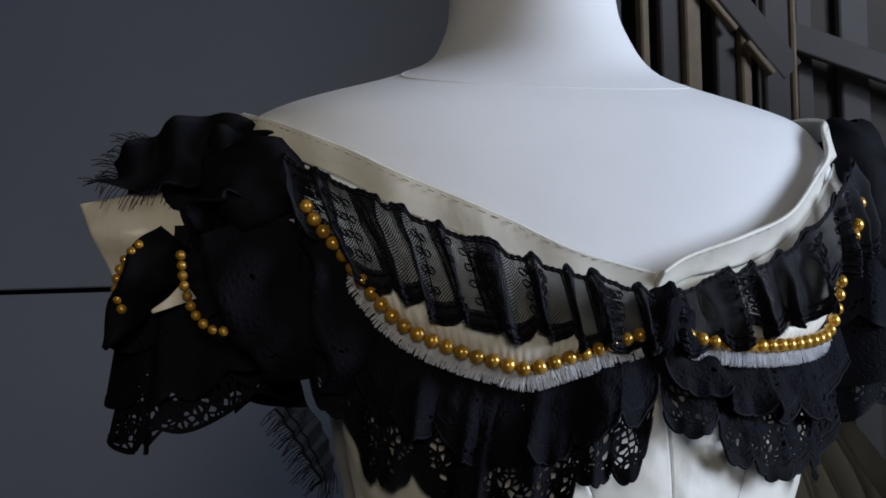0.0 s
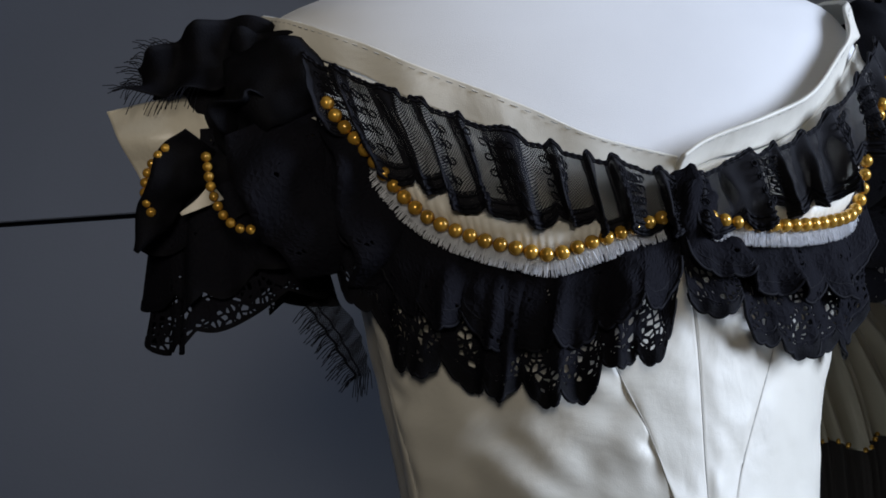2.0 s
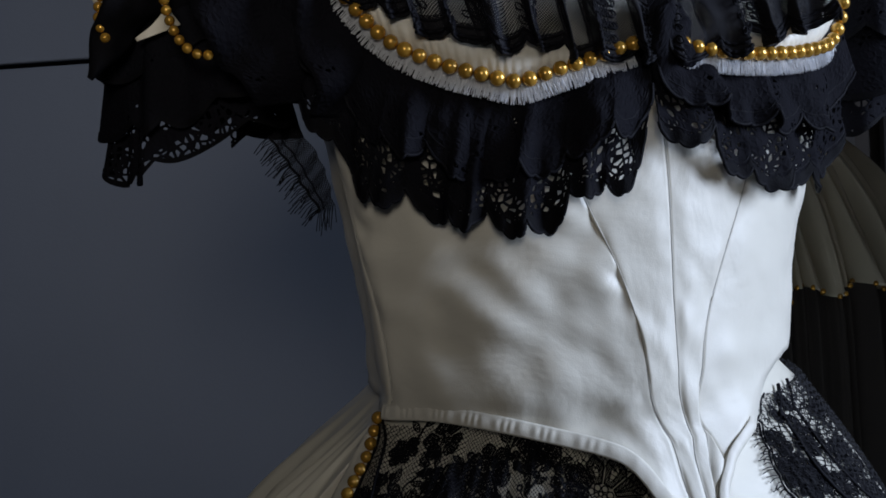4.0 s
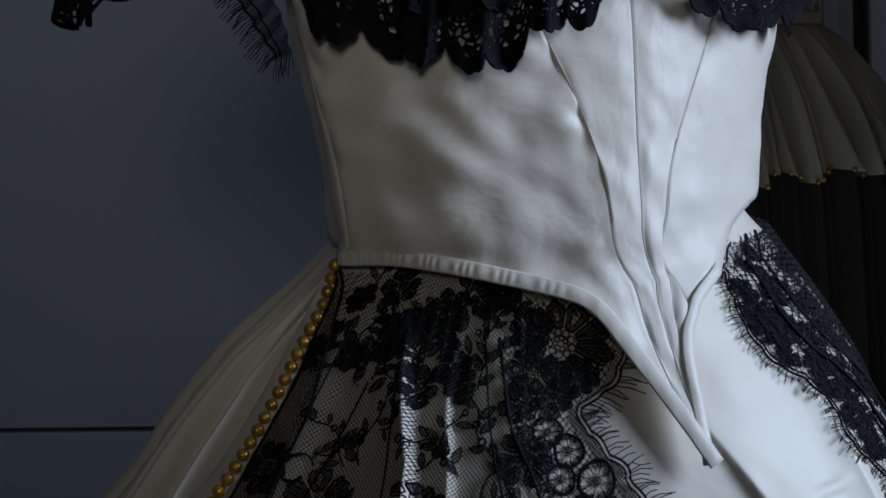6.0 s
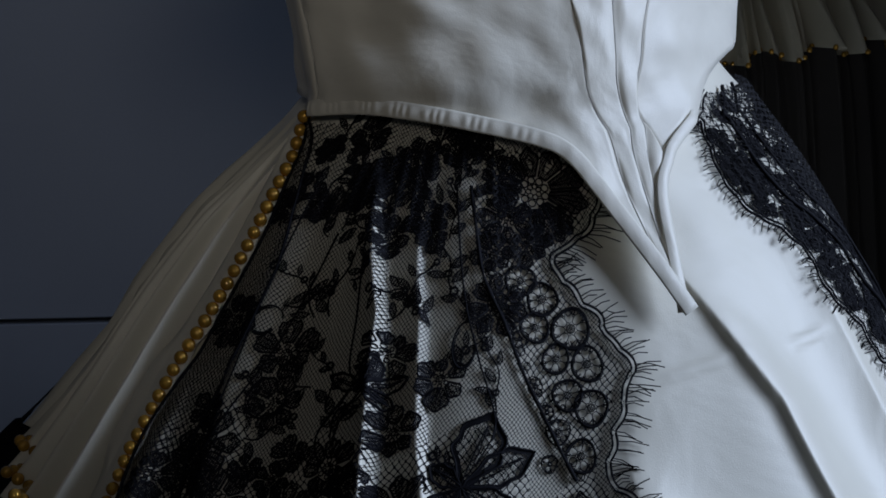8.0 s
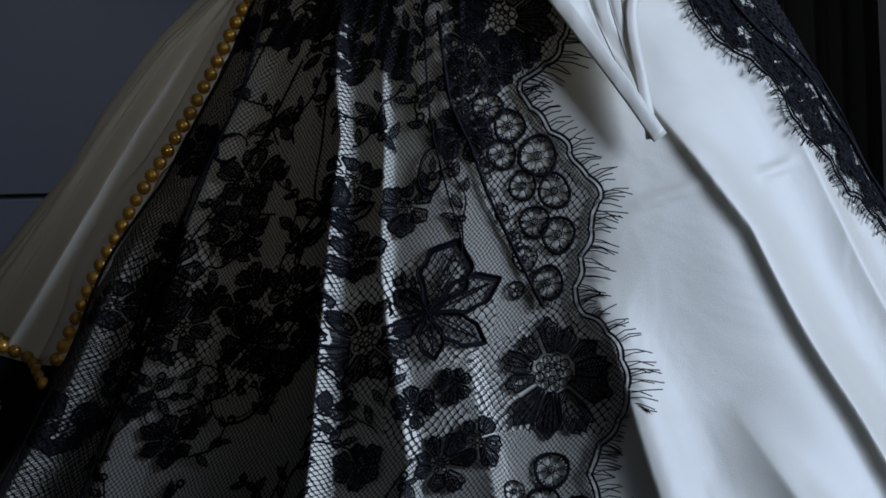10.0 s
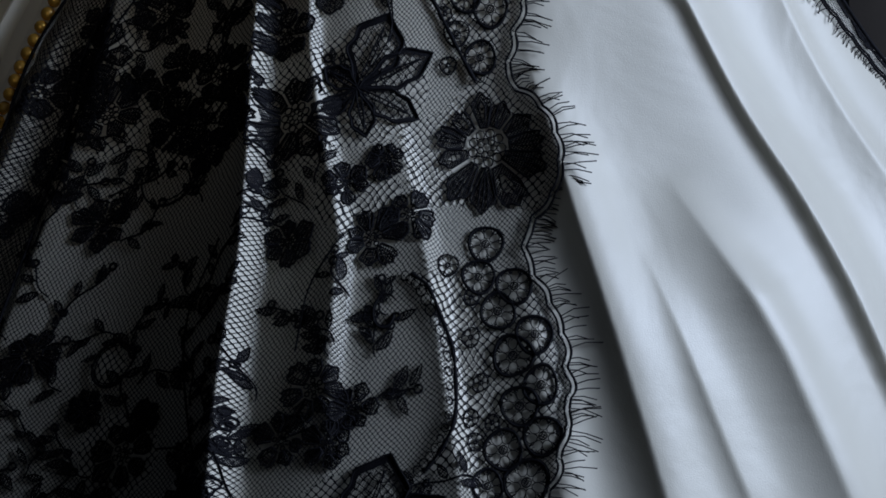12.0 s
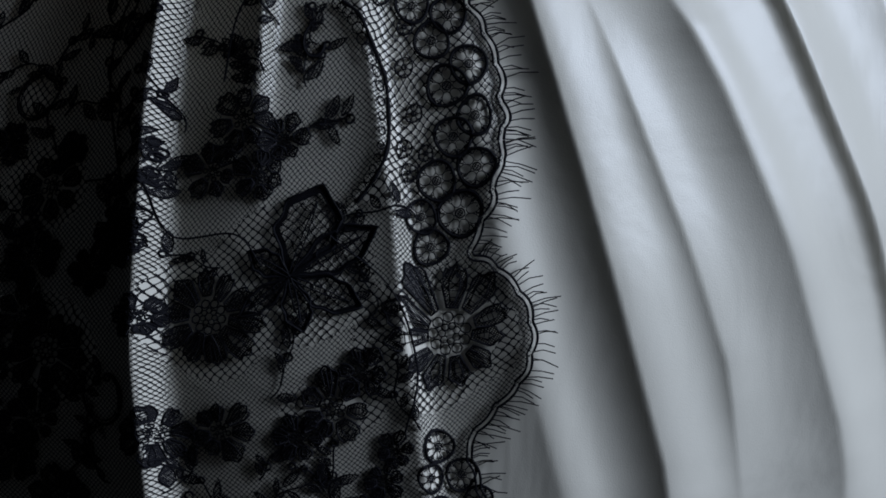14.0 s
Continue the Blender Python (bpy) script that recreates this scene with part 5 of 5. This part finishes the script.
# gathered tulle ruffle along the neckline with sprigs and a thick scalloped rim
for top, low, n, waves, seed in ((RUFFLE_TOP, RUFFLE_LOW, 420, 9, 0.4), (RUFFLE_TOP_R, RUFFLE_LOW_R, 300, 6, 1.9)):
    ob, P = ruffle("neck_ruffle", top, low, n, 24, waves + 1, 0.0066, 0.004, 0.010, waves + 1, net_ruffle, "gathered sheer black lace neck ruffle", seed, base=0.0175)
    out = np.array([0.0, -0.0009, 0.0])
    for row, r in ((0, 0.0009), (1, 0.0007), (20, 0.0008), (22, 0.0012), (23, 0.0010)):
        cord("ruffle_cord", P[:, row] + out, r * (1 + 0.25 * np.sin(np.arange(n) * 0.9)), thread_black, ob, sides=5)
    b = Batch()
    for k in sorted(random.Random(n).sample(range(8, n - 8), n // 22)):
        for row in (5, 9, 13, 17):
            c, e1, e2 = P[k, row] + 1.3 * out, P[k + 3, row] - P[k - 3, row], P[k, row + 1] - P[k, row - 1]
            e1, e2 = e1 / np.linalg.norm(e1), e2 / np.linalg.norm(e2)
            for s in (-1, 1):
                q = circle(9, 0.0021)
                b.line(c + e1 * (q[:, :1] + s * 0.0027) + e2 * q[:, 1:], 0.0005)
        b.line(P[k, 3:20] + 1.3 * out, 0.00035)
    tagged(b.done("ruffle_sprig", ob, "embroidered looped sprigs"), kind="stuff")
    # embroidered hem of the ruffle
    sheet("ruffle_hem", P[:, 19:] + 0.6 * out, net_doubled, ob)


# crumpled knot where the ruffles meet
a, e = np.linspace(0, 2 * math.pi, 40, endpoint=False)[:, None], np.linspace(-1.5, 1.5, 24)[None]
K = np.stack([0.016 * np.cos(a) * np.cos(e), 0.009 * np.sin(a) * np.cos(e), 0.021 * np.sin(e) + 0 * a], -1)
K = K * (1 + 0.5 * soft_noise(K, 120, 3.0))[..., None] + body(math.radians(5.0), 1.236, 0.016)
sheet("centre_knot", K, guipure, gown, "gathered black lace knot at the centre front", wrap=True)


# ---- shoulder bow and sleeve ----
def ribbon(name, pts, widths, up, mat, n=60, m=14, ruffles=0.0, waves=5, seed=0.0, label="", bulge=0.0, parent=None, thick=0.0009):
    """A soft strip along places with varying width, cupped and ruffled."""
    c = resample(pts, n)
    w = np.interp(np.linspace(0, 1, n), np.linspace(0, 1, len(widths)), widths)
    ups = resample(up, n) if np.ndim(up) == 2 else np.tile(np.asarray(up, float), (n, 1))
    tan = np.gradient(c, axis=0)
    tan /= np.linalg.norm(tan, axis=1, keepdims=True) + 1e-9
    ups = ups - tan * (ups * tan).sum(1, keepdims=True)
    ups /= np.linalg.norm(ups, axis=1, keepdims=True) + 1e-9
    nor = np.cross(tan, ups)
    v = np.linspace(-0.5, 0.5, m)[None]
    s = np.arange(n)[:, None] / n
    rip = ruffles * np.sin(s * waves * 2 * math.pi + 3 * v + seed) * (0.4 + 1.2 * np.abs(v)) + bulge * np.cos(math.pi * v)
    P = c[:, None] + ups[:, None] * (v * w[:, None])[..., None] + nor[:, None] * rip[..., None]
    P += ((0.0 if mat is cream_satin else 0.0018) * soft_noise(P, 70, seed))[..., None] * nor[:, None]
    return sheet(name, P, mat, parent or gown, label, thick=thick), P


def lashes(name, base, direction, parent, length, spread, seed):
    rng = random.Random(seed)
    d0 = np.asarray(direction, float)
    lines = []
    for p in base:
        d = d0 * length * rng.uniform(0.5, 1.1) + np.array([rng.uniform(-1, 1), rng.uniform(-1, 1), rng.uniform(-1, 1)]) * spread
        lines.append([p, p + d * 0.5 + np.array([0, 0, 0.0006]), p + d + np.array([0, 0, -0.001])])
    cords(name, lines, 0.00028, thread_black, parent, "loose black thread ends", sides=3)


def sleeve(cx, cy, cz, mirror):
    """A small off-shoulder sleeve: crumpled lace cap, tiers of scalloped lace hanging round it."""
    a, e = np.linspace(0, 2 * math.pi, 60, endpoint=False)[:, None], np.linspace(-1.45, 1.45, 30)[None]
    S = np.stack([cx + 0.050 * np.cos(a) * np.cos(e), cy + 0.050 * np.sin(a) * np.cos(e), cz + 0.075 * np.sin(e) + 0 * a], -1)
    S += (S - (cx, cy, cz)) * (0.30 * soft_noise(S, 34, 2.0 + cx))[..., None]
    sheet("sleeve_cap", S, cloth_black, gown, "crumpled black lace sleeve cap", wrap=True)
    for top, low, r0, r1, seed, mat, count in ((1.285, 1.214, 0.046, 0.056, 0.3, guipure, 5), (1.245, 1.192, 0.044, 0.052, 1.7, guipure_open, 5), (1.30, 1.25, 0.048, 0.056, 3.0, guipure, 4)):
        n, m = 240, 26
        u = np.linspace(-0.15 * math.pi, 1.35 * math.pi, n)[:, None] + math.pi
        v = np.linspace(0, 1, m)[None]
        ph = u * count + np.sin(u * 3 + seed)
        r = r0 + (r1 - r0) * v + 0.0060 * v * np.sin(ph) + 0.002 * v * np.sin(2.3 * ph)
        slope = 0.014 * np.cos(u + 0.4)
        z = top + (low - top) * v + slope * v * mirror - 0.008 * v ** 3 * np.abs(np.sin(ph * 0.9)) + 0.004 * v * np.sin(ph * 0.5 + seed)
        P = np.stack([cx + mirror * r * np.cos(u), cy + r * np.sin(u), z], -1)
        flounce = sheet("sleeve_flounce", P, mat, gown, "scalloped black guipure sleeve flounce", thick=0.0007)
        sheet("scallop_border", P[:, -2:] + (P[:, -2:] - np.array([cx, cy, 0])) * np.array([0.014, 0.014, 0.0]), cloth_black, flounce, "closely worked scallop rim")


sleeve(-0.222, -0.098, 1.285, 1)
sleeve(0.200, -0.125, 1.290, -1)

UP = (0.0, 0.1, 1.0)
_, P = ribbon("bow_loop", [(-0.205, -0.150, 1.335), (-0.225, -0.155, 1.344), (-0.247, -0.148, 1.340), (-0.268, -0.138, 1.334), (-0.284, -0.125, 1.331)], (0.030, 0.040, 0.040, 0.030, 0.016), (0.1, 0.25, 1.0), cloth_black, ruffles=0.006, waves=3, seed=0.5, label="crumpled black lace bow loop", bulge=0.010)
lashes("bow_fringe", P[34:60:1, 0], (-0.5, -0.2, -0.85), gown, 0.012, 0.002, 2)
lashes("bow_fringe", P[-1, :, :].repeat(2, axis=0), (-1.0, 0, 0.05), gown, 0.012, 0.003, 3)
lashes("bow_fringe", P[40:60, -1], (-0.8, 0, 0.3), gown, 0.010, 0.003, 4)
ribbon("bow_loop", [(-0.235, -0.135, 1.300), (-0.220, -0.168, 1.318), (-0.200, -0.176, 1.325), (-0.182, -0.172, 1.330), (-0.168, -0.160, 1.338)], (0.05, 0.056, 0.050, 0.036, 0.008), UP, cloth_black, ruffles=0.005, waves=3, seed=1.5, label="pointed black lace bow tail", bulge=0.008)
ribbon("bow_loop", [(-0.195, -0.165, 1.338), (-0.212, -0.165, 1.335), (-0.230, -0.160, 1.325), (-0.245, -0.155, 1.300)], (0.02, 0.05, 0.055, 0.03), (0.5, 0.2, 0.8), cloth_black, ruffles=0.006, waves=3, seed=2.5, label="crumpled black lace bow loop", bulge=0.012)
ribbon("bow_tail", [(-0.250, -0.150, 1.292), (-0.266, -0.146, 1.272), (-0.278, -0.142, 1.252), (-0.290, -0.138, 1.234)], (0.030, 0.034, 0.022, 0.004), (0.8, 0, 0.5), cloth_black, ruffles=0.004, waves=2, seed=3.5, label="pointed black lace bow tail", bulge=0.006)
ribbon("bow_tail", [(-0.215, -0.170, 1.300), (-0.205, -0.182, 1.270), (-0.192, -0.186, 1.240), (-0.188, -0.180, 1.215)], (0.055, 0.070, 0.066, 0.04), (1, 0, 0.1), guipure, ruffles=0.006, waves=2, seed=4.5, label="black guipure lace bow tail", bulge=0.008)
ribbon("bow_tail", [(-0.175, -0.185, 1.305), (-0.165, -0.198, 1.270), (-0.158, -0.200, 1.235), (-0.160, -0.192, 1.205)], (0.035, 0.052, 0.060, 0.045), (1, 0.3, 0.1), guipure, ruffles=0.006, waves=2, seed=5.5, label="black guipure lace bow tail", bulge=0.008)


def satin_flap(corners, bulge, pinch):
    """A stuffed satin ribbon loop: a four-cornered puff with a rolled outer end."""
    A, B, C, D = np.array(corners, float)
    u, v = np.linspace(0, 1, 40)[:, None, None], np.linspace(0, 1, 30)[None, :, None]
    P = (A * (1 - u) + B * u) * (1 - v) + (C * (1 - u) + D * u) * v
    lift = np.sin(math.pi * v) ** 0.7 * (0.25 + 0.75 * np.sin(math.pi * np.clip(u, 0, 1) * 0.9)) + 0.18 * np.sin(9 * v + 4 * u) * u * pinch
    front = P + lift * bulge * np.array([-0.35, -0.9, 0.15])
    back = P + np.sin(math.pi * v) * bulge * np.array([0.1, 0.9, 0.1])
    sheet("satin_loop", np.concatenate([front, back[::-1]], 0), cream_satin, gown, "puffed cream satin ribbon loop", thick=0.0008)


satin_flap([(-0.238, -0.128, 1.324), (-0.298, -0.112, 1.314), (-0.240, -0.136, 1.288), (-0.279, -0.122, 1.268)], 0.014, 1.0)
ribbon("satin_loop", [(-0.264, -0.147, 1.252), (-0.254, -0.149, 1.257), (-0.243, -0.149, 1.264)], (0.002, 0.006, 0.012), UP, cream_satin, seed=8.0, label="edge of cream satin ribbon", n=20)
for pts in ([(-0.266, -0.150, 1.292), (-0.274, -0.150, 1.286), (-0.281, -0.148, 1.276), (-0.283, -0.145, 1.264), (-0.280, -0.145, 1.254)],
            [(-0.251, -0.166, 1.282), (-0.250, -0.172, 1.264), (-0.245, -0.177, 1.249), (-0.236, -0.180, 1.241), (-0.226, -0.182, 1.242), (-0.217, -0.182, 1.250), (-0.211, -0.180, 1.260)]):
    string = new("sleeve_pearl_string")
    string.parent = gown
    pearl_row(resample(pts, 60), string, 0.72)
_, P = ribbon("underarm_lace", [(-0.186, -0.128, 1.200), (-0.173, -0.122, 1.185), (-0.163, -0.116, 1.168), (-0.156, -0.110, 1.152)], (0.014, 0.018, 0.016, 0.010), (1, 0.2, 0.3), net_ruffle, ruffles=0.002, label="sheer black lace edging under the sleeve")
cord("underarm_cord", P[:, 0], 0.0008, thread_black, gown)
cord("underarm_cord", P[:, 4], 0.0006, thread_black, gown)
lashes("underarm_fringe", P[:, 0], (-0.8, 0, -0.55), gown, 0.013, 0.002, 6)
lashes("underarm_fringe", P[-1], (-0.1, 0, -1), gown, 0.013, 0.002, 7)


# ---- second gown standing behind ----
def build_far_gown():
    ob = thing("far_gown", "cream satin ball gown with black lace tier and pearl trim", "dress", (0.505, 0.63, 0.0))
    a = np.linspace(-math.pi, math.pi, 900, endpoint=False)[:, None]
    top, join = 1.156, 0.998
    z = np.linspace(top, join, 50)[None]
    s = (top - z) / (top - join)
    wander = 31 * a + 1.6 * np.sin(4 * a) + 0.8 * np.sin(9 * a + 1) + 0.7 * s * np.sin(7 * a)
    # narrow proud pleats with broad hollows between, some ending in a pinch at the lace
    fold = np.exp(2.2 * (np.sin(wander) - 1)) + 0.6 * np.exp(3.0 * (np.sin(1.63 * wander + 1.0) - 1))
    r = 0.118 + 0.088 * s ** 0.8 + 0.034 * s ** 0.6 * (fold - 0.5) + 0.010 * np.sin(math.pi * s) * np.sin(0.5 * wander)
    low = 0.006 * s ** 4 * np.cos(wander * 0.5)
    sheet("skirt", np.stack([r * np.sin(a), -r * np.cos(a), z - low], -1), shaded_satin, ob, "pleated cream satin skirt", wrap=True, thick=0.001)
    z2 = np.linspace(join, 0.012, 60)[None]
    s2 = (join - z2) / join
    r2 = 0.207 + 0.030 * np.sqrt(s2) + 0.016 * (fold[:, -1:] - 0.4) * (1 + 0.3 * s2)
    sheet("lace_tier", np.stack([r2 * np.sin(a), -r2 * np.cos(a), z2 - low[:, -1:] * (1 - s2)], -1), dark_cloth, ob, "black lace lower tier over brown lining", wrap=True)
    string = new("pearl_trim")
    string.parent = ob
    count = 210
    for k in range(count):
        i = int(k * 900 / count)
        if -110 < math.degrees(a[i, 0]) < 60:
            p = new("pearl", PEARL)
            rr = r[i, -1] + 0.003
            p.location = (rr * math.sin(a[i, 0]), -rr * math.cos(a[i, 0]), join - low[i, -1] + 0.001)
            p.parent = string
            p.scale = (0.75, 0.75, 0.75)
    zb = np.linspace(top, 1.36, 24)[None]
    wide = np.interp(zb, (1.156, 1.17, 1.25, 1.33, 1.36), (0.118, 0.116, 0.138, 0.165, 0.17))
    deep = np.interp(zb, (1.156, 1.25, 1.36), (0.11, 0.125, 0.10))
    wr = 1 + 0.012 * np.sin(zb * 300 + 4 * np.sin(a * 2))
    sheet("bodice", np.stack([wide * wr * np.sin(a), -deep * wr * np.cos(a), zb + 0 * a], -1), shaded_satin, ob, "fitted cream satin bodice", wrap=True, thick=0.001)
    sheet("waistband", np.stack([0.122 * np.sin(a) + 0 * zb[:, :6], -0.116 * np.cos(a) + 0 * zb[:, :6], np.linspace(1.147, 1.170, 6)[None] + 0 * a], -1), cream_satin, ob, "narrow satin waistband", wrap=True, thick=0.002)
    zf = np.linspace(1.36, 1.205, 16)[None]
    vf = (1.36 - zf) / 0.155
    rf = 0.175 + 0.05 * vf + 0.012 * vf * np.sin(a * 16)
    sheet("lace_flounce", np.stack([rf * np.sin(a), -0.75 * rf * np.cos(a), zf - 0.012 * vf * np.abs(np.sin(a * 14))], -1), guipure, ob, "black lace bust flounce", wrap=True, thick=0.0008)
    return ob


build_far_gown()
